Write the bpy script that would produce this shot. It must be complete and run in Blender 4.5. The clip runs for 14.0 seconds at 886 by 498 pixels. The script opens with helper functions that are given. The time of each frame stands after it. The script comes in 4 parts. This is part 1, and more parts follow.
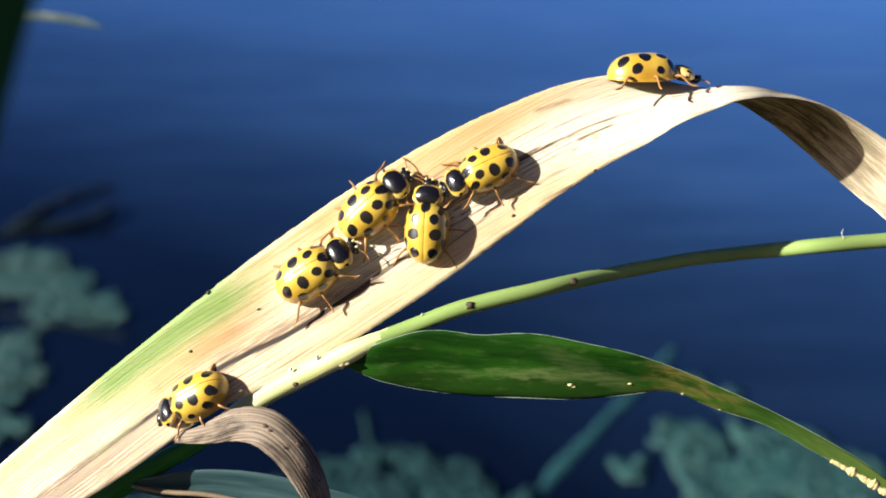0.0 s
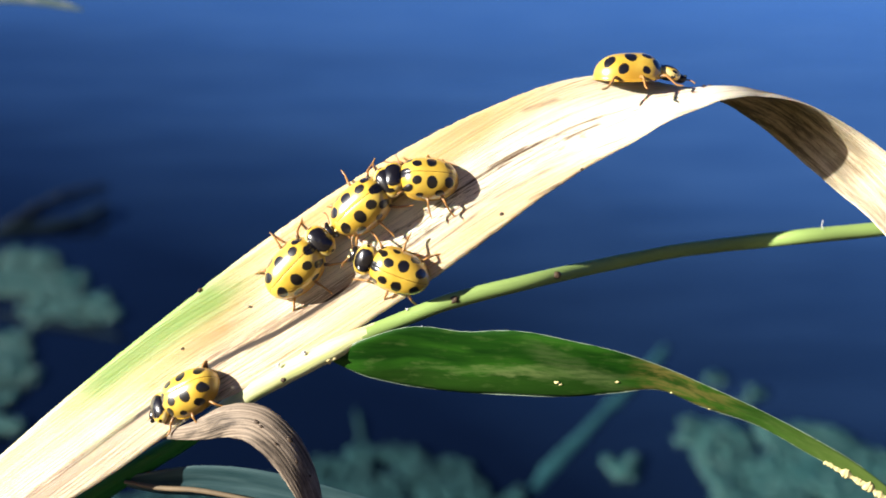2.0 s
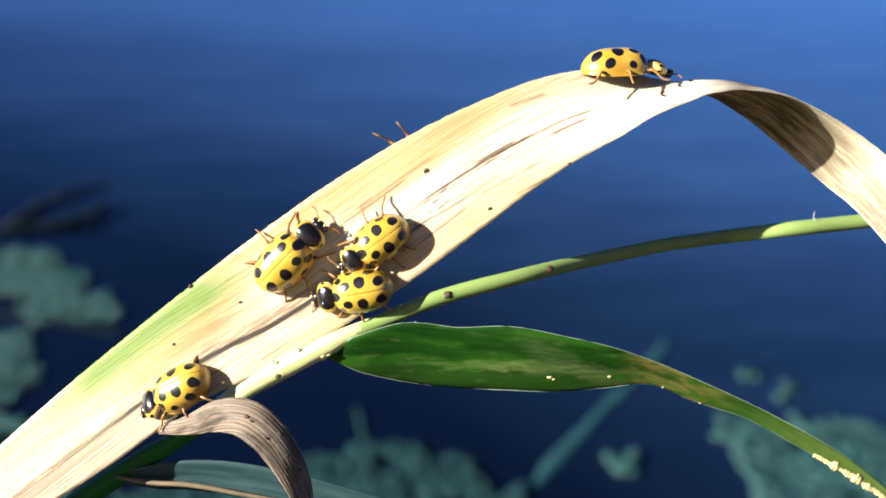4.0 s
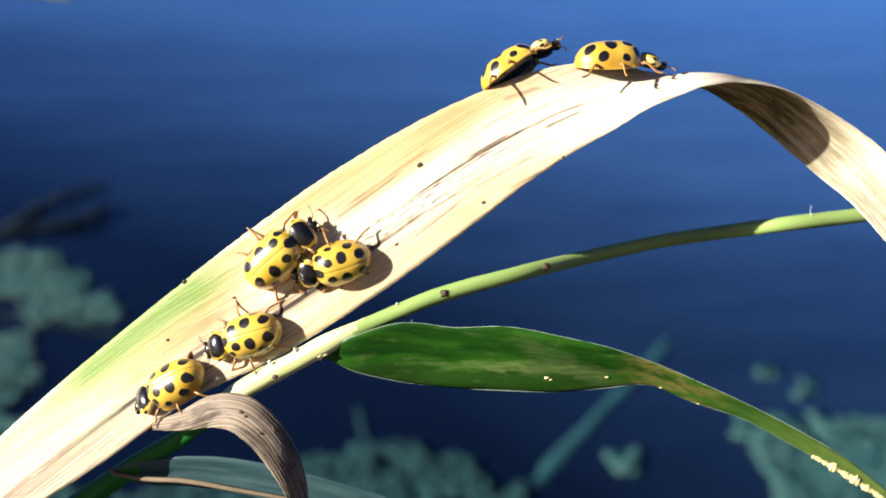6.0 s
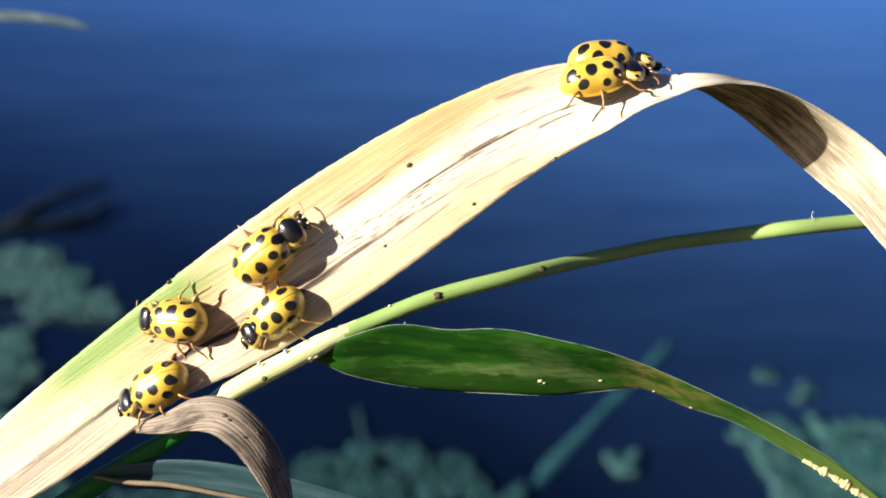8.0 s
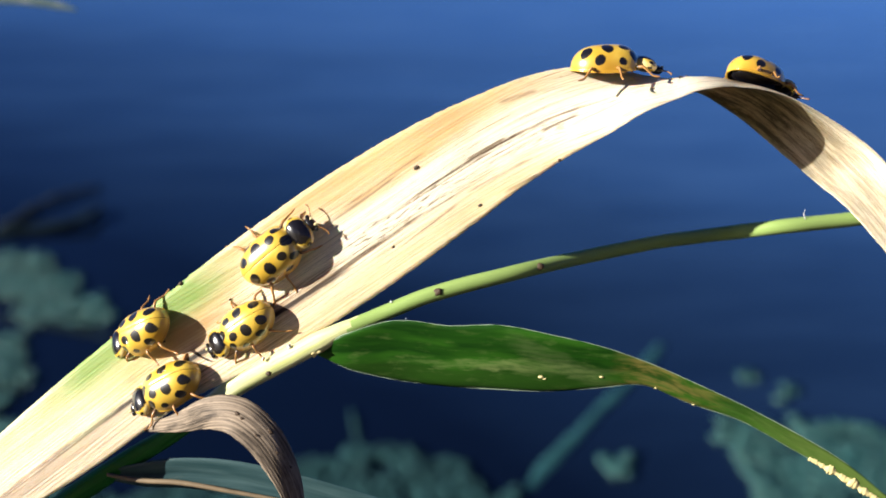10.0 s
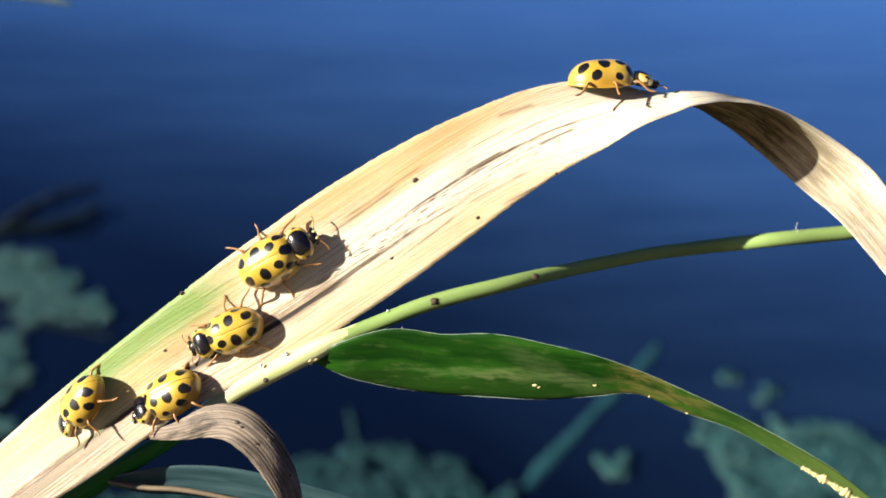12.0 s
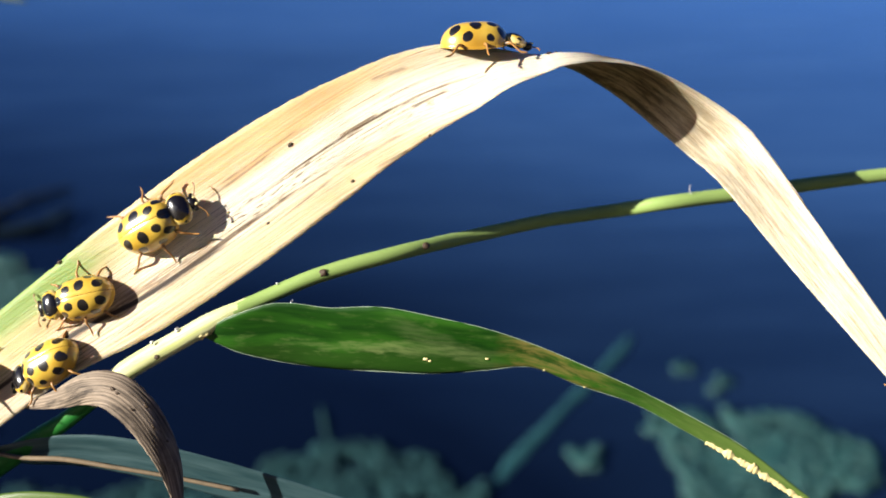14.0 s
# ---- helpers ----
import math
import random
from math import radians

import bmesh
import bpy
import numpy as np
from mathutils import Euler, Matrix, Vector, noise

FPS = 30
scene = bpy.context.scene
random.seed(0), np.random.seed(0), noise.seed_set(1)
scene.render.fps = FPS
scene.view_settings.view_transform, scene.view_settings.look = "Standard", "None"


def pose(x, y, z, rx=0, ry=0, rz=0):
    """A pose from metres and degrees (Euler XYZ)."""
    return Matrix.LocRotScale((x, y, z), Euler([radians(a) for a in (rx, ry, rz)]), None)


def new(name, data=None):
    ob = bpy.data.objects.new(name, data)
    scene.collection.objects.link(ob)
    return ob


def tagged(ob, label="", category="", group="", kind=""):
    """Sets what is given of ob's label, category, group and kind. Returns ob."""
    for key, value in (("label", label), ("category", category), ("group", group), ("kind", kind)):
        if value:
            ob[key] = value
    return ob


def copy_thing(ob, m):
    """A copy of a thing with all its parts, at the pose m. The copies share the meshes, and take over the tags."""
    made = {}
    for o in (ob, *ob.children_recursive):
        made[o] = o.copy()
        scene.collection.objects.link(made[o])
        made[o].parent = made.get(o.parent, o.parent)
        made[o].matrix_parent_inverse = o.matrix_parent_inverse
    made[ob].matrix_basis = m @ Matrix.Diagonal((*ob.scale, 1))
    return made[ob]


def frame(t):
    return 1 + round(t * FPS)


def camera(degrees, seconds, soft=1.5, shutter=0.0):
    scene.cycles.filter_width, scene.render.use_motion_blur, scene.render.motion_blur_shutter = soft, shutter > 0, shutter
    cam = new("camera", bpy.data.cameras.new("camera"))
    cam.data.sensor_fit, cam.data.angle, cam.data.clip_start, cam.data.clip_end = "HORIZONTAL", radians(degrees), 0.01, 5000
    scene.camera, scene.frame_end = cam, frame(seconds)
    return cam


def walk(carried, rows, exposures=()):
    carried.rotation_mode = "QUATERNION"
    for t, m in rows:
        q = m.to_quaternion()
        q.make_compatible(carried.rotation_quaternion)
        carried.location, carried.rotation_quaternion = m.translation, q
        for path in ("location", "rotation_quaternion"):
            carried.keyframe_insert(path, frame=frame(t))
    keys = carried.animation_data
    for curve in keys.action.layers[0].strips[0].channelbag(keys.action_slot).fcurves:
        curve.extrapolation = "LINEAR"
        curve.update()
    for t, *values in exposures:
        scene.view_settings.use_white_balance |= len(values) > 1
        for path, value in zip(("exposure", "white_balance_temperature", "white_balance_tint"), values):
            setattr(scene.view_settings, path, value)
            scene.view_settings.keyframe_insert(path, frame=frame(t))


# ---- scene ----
# Everything on the reed is laid out in millimetres in the plant's own axes:
# x to the side, y up the plant, z out towards the water's edge. PLANT sets them into the world.
TILT = 22.0
PLANT = Matrix.Translation((0, 0, 0.25)) @ pose(0, 0, 0, 90 - TILT, 0, 0) @ Matrix.Translation((0, 0, -0.066))

cam = camera(40.0, 14.0, soft=1.75)
cam.data.dof.use_dof = True
cam.data.dof.focus_distance = 0.066
cam.data.dof.aperture_fstop = 46.0
PATH = [
    (0.0, -0.84, -0.01, 64.85, 0.251, 0.255, 0.369),
    (0.5, -0.49, -0.25, 65.36, 0.265, 0.162, 0.151),
    (1.0, -0.60, -0.20, 65.56, 0.247, -0.029, 0.306),
    (1.5, -0.64, -0.14, 65.45, 0.216, -0.074, 0.190),
    (2.0, -0.61, -0.08, 65.65, 0.215, -0.068, 0.282),
    (2.5, -0.04, -0.14, 65.90, 0.026, -0.012, -0.363),
    (3.0, 0.10, -0.01, 66.09, 0.028, 0.115, 0.113),
    (5.5, 0.35, -0.52, 65.83, 0.114, -0.016, -0.321),
    (6.0, 0.50, -0.52, 65.86, 0.076, 0.083, -0.274),
    (6.5, -0.00, -0.00, 66.00, 0.000, -0.000, -0.000),
    (7.0, 0.03, -0.07, 65.91, 0.079, 0.044, -0.105),
    (7.5, 0.71, 0.36, 64.69, -0.048, 0.098, 0.159),
    (8.0, 1.21, -0.40, 64.65, 0.064, 0.209, 0.182),
    (10.5, 0.25, -0.35, 66.39, 0.234, -0.266, -0.128),
    (11.0, 0.34, 0.06, 66.75, 0.167, -0.168, 0.014),
    (11.5, 0.61, -0.25, 66.52, 0.234, -0.167, -0.022),
    (12.0, 0.35, 0.15, 66.89, 0.163, -0.305, 0.157),
    (12.5, 0.43, 0.17, 66.90, 0.167, -0.378, 0.005),
    (13.0, 1.87, -0.43, 67.02, 0.232, -0.508, -0.241),
    (13.5, 4.60, -0.94, 67.31, 0.183, -0.508, -0.495),
    (14.0, 6.26, -1.97, 67.16, 0.208, -1.080, -0.848),
]
walk(cam, [(t, PLANT @ pose(x / 1000, y / 1000, z / 1000, rx, ry, rz)) for t, x, y, z, rx, ry, rz in PATH],
     exposures=[(0.0, 1.25), (1.0, 1.28), (2.5, 1.48), (7.5, 1.49), (8.0, 1.38), (10.3, 1.25), (14.0, 1.23)])

# ---- light ----
SUN_WAY = (-0.82, 0.25, 0.51)
SUN = PLANT.to_3x3() @ Vector(SUN_WAY).normalized()
world = bpy.data.worlds.new("sky")
scene.world = world
world.use_nodes = True
sky = world.node_tree.nodes.new("ShaderNodeTexSky")
sky.sky_type, sky.sun_disc = "NISHITA", False
sky.air_density, sky.dust_density, sky.ozone_density = 0.65, 0.0, 10.0
sky.sun_elevation = math.asin(SUN.z)
sky.sun_rotation = math.atan2(SUN.x, SUN.y)
back = world.node_tree.nodes["Background"]
back.inputs["Strength"].default_value = 0.032
clear = world.node_tree.nodes.new("ShaderNodeMix")            # a clear autumn sky, deep blue
clear.data_type, clear.blend_type = "RGBA", "MULTIPLY"
clear.inputs[0].default_value = 1.0
clear.inputs[7].default_value = (0.82, 0.94, 1.25, 1.0)
world.node_tree.links.new(sky.outputs[0], clear.inputs[6])
world.node_tree.links.new(clear.outputs[2], back.inputs[0])
lamp = bpy.data.lights.new("sun", "SUN")
lamp.energy, lamp.angle, lamp.color = 5.0, radians(0.55), (1.0, 0.94, 0.84)
sun = new("sun", lamp)
sun.matrix_world = Matrix.Translation((-2, -1, 3)) @ SUN.to_track_quat("Z", "Y").to_matrix().to_4x4()


# ---- materials ----
class Nodes:
    """A short hand for node materials."""

    def __init__(self, name):
        self.mat = bpy.data.materials.new(name)
        self.mat.use_nodes = True
        self.tree = self.mat.node_tree
        self.bsdf = self.tree.nodes["Principled BSDF"]
        self.out = self.tree.nodes["Material Output"]

    def add(self, kind):
        return self.tree.nodes.new("ShaderNode" + kind)

    def link(self, a, b):
        self.tree.links.new(a, b)

    def math(self, op, a, b=0.0, c=0.0, clamp=False):
        node = self.add("Math")
        node.operation, node.use_clamp = op, clamp
        for slot, value in zip(node.inputs, (a, b, c)):
            if isinstance(value, (int, float)):
                slot.default_value = value
            else:
                self.link(value, slot)
        return node.outputs[0]

    def mix(self, f, a, b, blend="MIX"):
        node = self.add("Mix")
        node.data_type, node.blend_type = "RGBA", blend
        for slot, value in ((node.inputs[0], f), (node.inputs[6], a), (node.inputs[7], b)):
            if isinstance(value, (int, float)):
                slot.default_value = value
            elif isinstance(value, tuple):
                slot.default_value = (*value, 1.0)
            else:
                self.link(value, slot)
        return node.outputs[2]

    def noise(self, vector, scale, detail=4.0, rough=0.55, stretch=None):
        if stretch:
            m = self.add("Mapping")
            m.inputs["Scale"].default_value = stretch
            self.link(vector, m.inputs[0])
            vector = m.outputs[0]
        node = self.add("TexNoise")
        node.inputs["Scale"].default_value, node.inputs["Detail"].default_value = scale, detail
        node.inputs["Roughness"].default_value = rough
        self.link(vector, node.inputs["Vector"])
        return node.outputs[0]

    def ramp(self, f, *stops):
        node = self.add("ValToRGB")
        el = node.color_ramp.elements
        while len(el) < len(stops):
            el.new(0.5)
        for e, (p, c) in zip(el, stops):
            e.position = p
            e.color = (c, c, c, 1) if isinstance(c, (int, float)) else (*c, 1)
        self.link(f, node.inputs[0])
        return node.outputs[0]

    def bump(self, height, strength, distance):
        node = self.add("Bump")
        node.inputs["Strength"].default_value, node.inputs["Distance"].default_value = strength, distance
        self.link(height, node.inputs["Height"])
        self.link(node.outputs[0], self.bsdf.inputs["Normal"])
        return node

    def set(self, **values):
        for key, value in values.items():
            slot = self.bsdf.inputs[key.replace("_", " ")]
            if isinstance(value, (int, float)):
                slot.default_value = value
            elif isinstance(value, tuple):
                slot.default_value = (*value, 1.0)
            else:
                self.link(value, slot)
        return self

    def thin(self, colour, share):
        """Lets light through a thin leaf."""
        tr = self.add("BsdfTranslucent")
        if isinstance(colour, tuple):
            tr.inputs[0].default_value = (*colour, 1)
        else:
            self.link(colour, tr.inputs[0])
        mixer = self.add("MixShader")
        mixer.inputs[0].default_value = share
        self.link(self.bsdf.outputs[0], mixer.inputs[1])
        self.link(tr.outputs[0], mixer.inputs[2])
        self.link(mixer.outputs[0], self.out.inputs[0])


def plain(name, colour, rough=0.5, grain=0.25, scale=2500.0, **more):
    """One colour with fine mottling and relief."""
    m = Nodes(name)
    at = m.add("TexCoord").outputs["Object"]
    n = m.noise(at, scale)
    dark = tuple(c * (1 - grain) for c in colour)
    light = tuple(min(1, c * (1 + grain)) for c in colour)
    m.set(Base_Color=m.mix(n, dark, light), Roughness=rough, **more)
    m.bump(n, 0.25, 0.00005)
    return m.mat


def water_material():
    m = Nodes("pond_water")
    at = m.add("TexCoord").outputs["Object"]
    deep = m.noise(at, 1.6, 3)
    dark_water = m.mix(deep, (0.0012, 0.0030, 0.0088), (0.0019, 0.0048, 0.0150))
    # brighter sky reflection put into the colour, growing outwards and to one side
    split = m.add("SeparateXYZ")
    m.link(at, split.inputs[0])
    sideways = m.math("MINIMUM", m.math("MAXIMUM", split.outputs[0], -0.75), 0.75)
    reach = m.math("ADD", m.math("MULTIPLY", sideways, 0.42), m.math("MULTIPLY", split.outputs[1], 0.46))
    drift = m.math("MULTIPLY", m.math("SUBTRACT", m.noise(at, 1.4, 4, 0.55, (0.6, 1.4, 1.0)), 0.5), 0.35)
    sky_shine = m.ramp(m.math("ADD", reach, drift), (0.21, 0.0), (0.36, 0.21), (0.50, 0.54), (0.84, 1.0))
    # light ripple streaks of that reflection, painted as well
    ripple_shine = m.math("MULTIPLY", m.ramp(m.noise(at, 17.0, 4, 0.65, (0.40, 1.5, 1.0)), (0.40, 0.0), (0.66, 0.42)), sky_shine)
    body = m.mix(sky_shine, dark_water, (0.040, 0.118, 0.325))
    m.set(Base_Color=m.mix(ripple_shine, body, (0.066, 0.150, 0.330)), Roughness=0.10, IOR=1.333)
    big = m.noise(at, 5.0, 3, 0.5, (1.0, 2.2, 1.0))
    small = m.noise(at, 38.0, 2, 0.5, (1.0, 1.8, 1.0))
    m.bump(m.math("ADD", m.math("MULTIPLY", big, 0.8), m.math("MULTIPLY", small, 0.04)), 0.12, 0.012)
    return m.mat


def dry_leaf_material():
    """Straw: bleached middle, tan margins, thin brown streaks along the veins, a patch that is still green."""
    m = Nodes("dry_reed_leaf")
    uv = m.add("UVMap").outputs[0]                       # millimetres along and across
    split = m.add("SeparateXYZ")
    m.link(uv, split.inputs[0])
    along, across = split.outputs[0], split.outputs[1]
    streak = m.noise(uv, 1.0, 5, 0.62, (0.10, 1.9, 1.0))
    fine = m.noise(uv, 1.0, 4, 0.6, (0.35, 7.0, 1.0))
    dash = m.noise(uv, 1.0, 5, 0.7, (0.45, 9.0, 1.0))
    blotch = m.noise(uv, 1.0, 4, 0.6, (0.22, 0.55, 1.0))
    vein = m.noise(uv, 1.0, 2, 0.5, (0.02, 9.0, 1.0))
    far = m.math("DIVIDE", along, 60.0)
    ragged = m.math("SUBTRACT", streak, 0.5)
    straw = m.mix(m.ramp(streak, (0.32, 0.15), (0.60, 1.0)), (0.80, 0.555, 0.34), (0.92, 0.72, 0.52))
    straw = m.mix(m.ramp(vein, (0.40, 0.40), (0.50, 0.0)), straw, (0.50, 0.32, 0.14))
    straw = m.mix(m.ramp(fine, (0.32, 0.32), (0.43, 0.0)), straw, (0.34, 0.20, 0.08))
    rust = m.math("MULTIPLY", m.ramp(blotch, (0.55, 0.0), (0.70, 1.0)), 0.30)
    straw = m.mix(rust, straw, (0.58, 0.36, 0.15))
    grain = m.noise(uv, 1.0, 3, 0.7, (3.5, 11.0, 1.0))
    straw = m.mix(m.ramp(grain, (0.34, 0.22), (0.46, 0.0)), straw, (0.50, 0.35, 0.18))
    # bleached middle of the upper stretch
    bleached = m.ramp(m.math("SUBTRACT", m.math("DIVIDE", m.math("ABSOLUTE", m.math("ADD", across, m.math("MULTIPLY", ragged, 1.5))), 2.0), m.ramp(far, (0.66, 0.0), (0.76, 0.35))), (0.4, 0.85), (1.0, 0.0))
    straw = m.mix(m.math("MULTIPLY", bleached, m.ramp(far, (0.42, 0.0), (0.52, 1.0))), straw, (0.90, 0.77, 0.60))
    hair = m.noise(uv, 1.0, 2, 0.5, (0.05, 12.0, 1.0))
    straw = m.mix(m.math("MULTIPLY", m.ramp(m.math("ABSOLUTE", m.math("SUBTRACT", hair, 0.5)), (0.008, 0.85), (0.030, 0.0)), m.ramp(dash, (0.38, 0.0), (0.52, 1.0))), straw, (0.17, 0.085, 0.03))
    # tan margin along the upper edge, rust-brown towards the crest
    edge = m.math("ADD", across, m.math("ADD", m.math("MULTIPLY", m.math("SUBTRACT", blotch, 0.5), 1.8), m.math("MULTIPLY", ragged, 2.0)))
    slope = m.math("ADD", edge, m.math("MULTIPLY", m.math("SUBTRACT", far, 0.5), 4.4))
    margin = m.math("MULTIPLY", m.ramp(m.math("DIVIDE", slope, 4.0), (0.36, 0.0), (0.66, 0.88)), m.ramp(far, (0.38, 0.0), (0.50, 0.8), (0.68, 0.9), (0.78, 0.3), (0.86, 0.0)))
    straw = m.mix(margin, straw, m.mix(m.ramp(far, (0.60, 0.0), (0.76, 1.0)), m.mix(streak, (0.62, 0.33, 0.11), (0.84, 0.55, 0.26)), m.mix(fine, (0.30, 0.16, 0.055), (0.60, 0.38, 0.16))))
    # tan lower margin
    lower = m.math("ADD", m.math("MULTIPLY", across, -1.0), m.math("ADD", m.math("MULTIPLY", ragged, 1.8), m.math("MULTIPLY", m.math("SUBTRACT", far, 0.5), 3.8)))
    lower = m.ramp(m.math("DIVIDE", lower, 4.0), (0.40, 0.0), (0.64, 0.55))
    straw = m.mix(m.math("MULTIPLY", lower, m.ramp(far, (0.34, 0.2), (0.46, 0.9), (0.68, 0.9), (0.76, 0.2))), straw, m.mix(fine, (0.42, 0.25, 0.11), (0.70, 0.50, 0.27)))
    # rust beside the green
    near_green = m.ramp(m.math("DIVIDE", m.math("ABSOLUTE", m.math("SUBTRACT", along, 20.2)), 5.5), (0.45, 1.0), (1.0, 0.0))
    beside = m.ramp(m.math("DIVIDE", m.math("ABSOLUTE", m.math("SUBTRACT", m.math("ADD", across, m.math("MULTIPLY", ragged, 2.4)), 0.60)), 1.25), (0.3, 1.0), (1.0, 0.0))
    straw = m.mix(m.math("MULTIPLY", near_green, beside), straw, m.mix(streak, (0.30, 0.15, 0.055), (0.58, 0.34, 0.15)))
    # a soft rust band above the middle
    band = m.math("ABSOLUTE", m.math("SUBTRACT", m.math("ADD", across, m.math("MULTIPLY", ragged, 1.0)), m.math("ADD", m.math("MULTIPLY", along, 0.035), 0.22)))
    band = m.math("MULTIPLY", m.ramp(m.math("DIVIDE", band, 0.7), (0.2, 0.75), (1.0, 0.0)), m.ramp(far, (0.51, 0.0), (0.56, 0.8), (0.625, 1.0), (0.68, 0.0)))
    straw = m.mix(band, straw, m.mix(fine, (0.52, 0.25, 0.08), (0.78, 0.50, 0.23)))
    # thin brown streaks: start along and across, end along and across, half width, depth of colour
    for a0, c0, a1, c1, half, depth in ((36.0, -0.10, 43.8, -0.12, 0.055, 0.95), (39.5, 0.00, 42.2, 0.03, 0.05, 0.8), (39.8, -0.27, 41.9, -0.24, 0.035, 0.7), (43.2, -0.18, 46.6, -0.17, 0.04, 0.7),
                                        (31.4, -1.22, 36.2, -1.14, 0.06, 0.95), (35.4, -1.15, 38.2, -1.32, 0.04, 0.6), (31.2, 1.25, 36.2, 1.35, 0.05, 0.6), (32.4, 1.52, 38.2, 1.62, 0.05, 0.5), (33.5, -0.20, 37.0, -0.14, 0.04, 0.6),
                                        (38.5, -1.56, 43.0, -1.64, 0.05, 0.5), (40.4, -2.62, 42.8, -2.60, 0.06, 0.5), (34.1, -2.02, 38.0, -1.70, 0.035, 0.7), (43.8, -0.64, 46.3, -0.44, 0.06, 0.8),
                                        (42.5, 1.82, 44.7, 1.54, 0.08, 0.5), (45.6, -0.85, 49.0, -0.60, 0.035, 0.5), (14.0, 0.30, 18.0, 0.15, 0.05, 0.4)):
        part = m.math("DIVIDE", m.math("SUBTRACT", along, a0), a1 - a0)
        line = m.math("ADD", m.math("MULTIPLY", part, c1 - c0), c0)
        gap = m.math("ABSOLUTE", m.math("ADD", m.math("SUBTRACT", across, line), m.math("MULTIPLY", ragged, 0.35)))
        seen = m.math("MULTIPLY", m.ramp(m.math("DIVIDE", gap, half * 2), (0.30, 1.0), (1.0, 0.0)), m.ramp(part, (0.0, 0.0), (0.15, 1.0), (0.85, 1.0), (1.0, 0.0)))
        straw = m.mix(m.math("MULTIPLY", m.math("MULTIPLY", seen, m.ramp(dash, (0.36, 0.30), (0.50, 1.0))), depth), straw, (0.070, 0.034, 0.012))
    # a scatter of short dashes in the worn middle
    tick = m.noise(uv, 1.0, 3, 0.6, (1.3, 9.0, 1.0))
    scatter = m.math("MULTIPLY", m.ramp(far, (0.49, 0.0), (0.53, 1.0), (0.63, 1.0), (0.66, 0.3), (0.71, 0.35), (0.74, 0.8), (0.77, 0.1), (0.80, 0.5), (0.86, 0.0)), m.ramp(m.math("DIVIDE", m.math("ABSOLUTE", m.math("ADD", across, 0.62)), 0.75), (0.55, 1.0), (1.0, 0.0)))
    straw = m.mix(m.math("MULTIPLY", scatter, m.ramp(tick, (0.55, 0.0), (0.62, 0.8))), straw, (0.10, 0.06, 0.026))
    # the hanging end: brown streaky mottling, plus its underside's shade put into the colour
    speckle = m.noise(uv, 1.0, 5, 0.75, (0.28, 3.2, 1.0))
    shaded_end = m.ramp(m.math("DIVIDE", along, 100.0), (0.532, 0.0), (0.552, 1.0), (0.598, 1.0), (0.622, 0.52), (0.67, 0.42), (0.80, 0.28))
    # the sunlit strip by the fold, painted by thinning that shade
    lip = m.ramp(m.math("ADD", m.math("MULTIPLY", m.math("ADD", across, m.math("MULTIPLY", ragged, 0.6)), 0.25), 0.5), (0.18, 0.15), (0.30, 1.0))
    shaded_end = m.math("MULTIPLY", shaded_end, lip)
    straw = m.mix(m.math("MULTIPLY", shaded_end, 0.88), straw, (0.20, 0.145, 0.045))
    straw = m.mix(m.math("MULTIPLY", shaded_end, m.ramp(speckle, (0.44, 0.0), (0.56, 0.92))), straw, (0.040, 0.030, 0.010))
    straw = m.mix(m.math("MULTIPLY", shaded_end, m.ramp(speckle, (0.30, 0.7), (0.40, 0.0))), straw, (0.60, 0.47, 0.27))
    # the crack below the midrib, with brown, frayed lips
    centre = m.math("SUBTRACT", m.math("MULTIPLY", m.ramp(far, (0.12, 0.625), (0.23, 0.65), (0.30, 0.57), (0.358, 0.565), (0.395, 0.485), (0.428, 0.38), (0.46, 0.36), (0.495, 0.32), (0.53, 0.39), (0.62, 0.40)), 2.0), 2.0)
    off = m.math("ADD", m.math("SUBTRACT", across, centre), m.math("MULTIPLY", ragged, 0.25))
    dist = m.math("ABSOLUTE", off)
    open_part = m.ramp(far, (0.165, 0.4), (0.235, 0.9), (0.28, 1.0), (0.44, 1.0), (0.50, 0.9), (0.53, 0.5), (0.57, 0.0))
    lips = m.math("MULTIPLY", m.ramp(m.math("DIVIDE", dist, 0.60), (0.1, 1.0), (1.0, 0.0)), m.ramp(dash, (0.42, 0.0), (0.56, 1.0)))
    lip_part = m.ramp(far, (0.10, 0.5), (0.22, 0.9), (0.46, 0.9), (0.56, 0.3), (0.62, 0.0))
    straw = m.mix(m.math("MULTIPLY", m.math("MULTIPLY", lips, lip_part), 0.85), straw, (0.13, 0.07, 0.03))
    frayed = m.math("MULTIPLY", m.ramp(m.math("DIVIDE", m.math("ABSOLUTE", m.math("SUBTRACT", off, 0.30)), 0.6), (0.5, 1.0), (1.0, 0.0)), m.ramp(far, (0.34, 0.0), (0.38, 1.0), (0.48, 1.0), (0.53, 0.0)))
    straw = m.mix(m.math("MULTIPLY", frayed, m.ramp(dash, (0.40, 0.15), (0.54, 0.75))), straw, (0.20, 0.13, 0.07))
    straw = m.mix(m.math("MULTIPLY", m.ramp(m.math("DIVIDE", dist, 0.20), (0.45, 1.0), (1.0, 0.0)), open_part), straw, (0.022, 0.011, 0.004))
    # below the crack the blade's foot is weathered grey
    foot = m.math("MULTIPLY", m.ramp(m.math("MULTIPLY", off, -0.5), (0.03, 0.0), (0.12, 1.0)), m.ramp(far, (0.05, 0.85), (0.24, 0.75), (0.35, 0.0)))
    straw = m.mix(foot, straw, m.mix(m.ramp(dash, (0.36, 0.0), (0.58, 1.0)), (0.22, 0.155, 0.10), (0.50, 0.40, 0.27)))
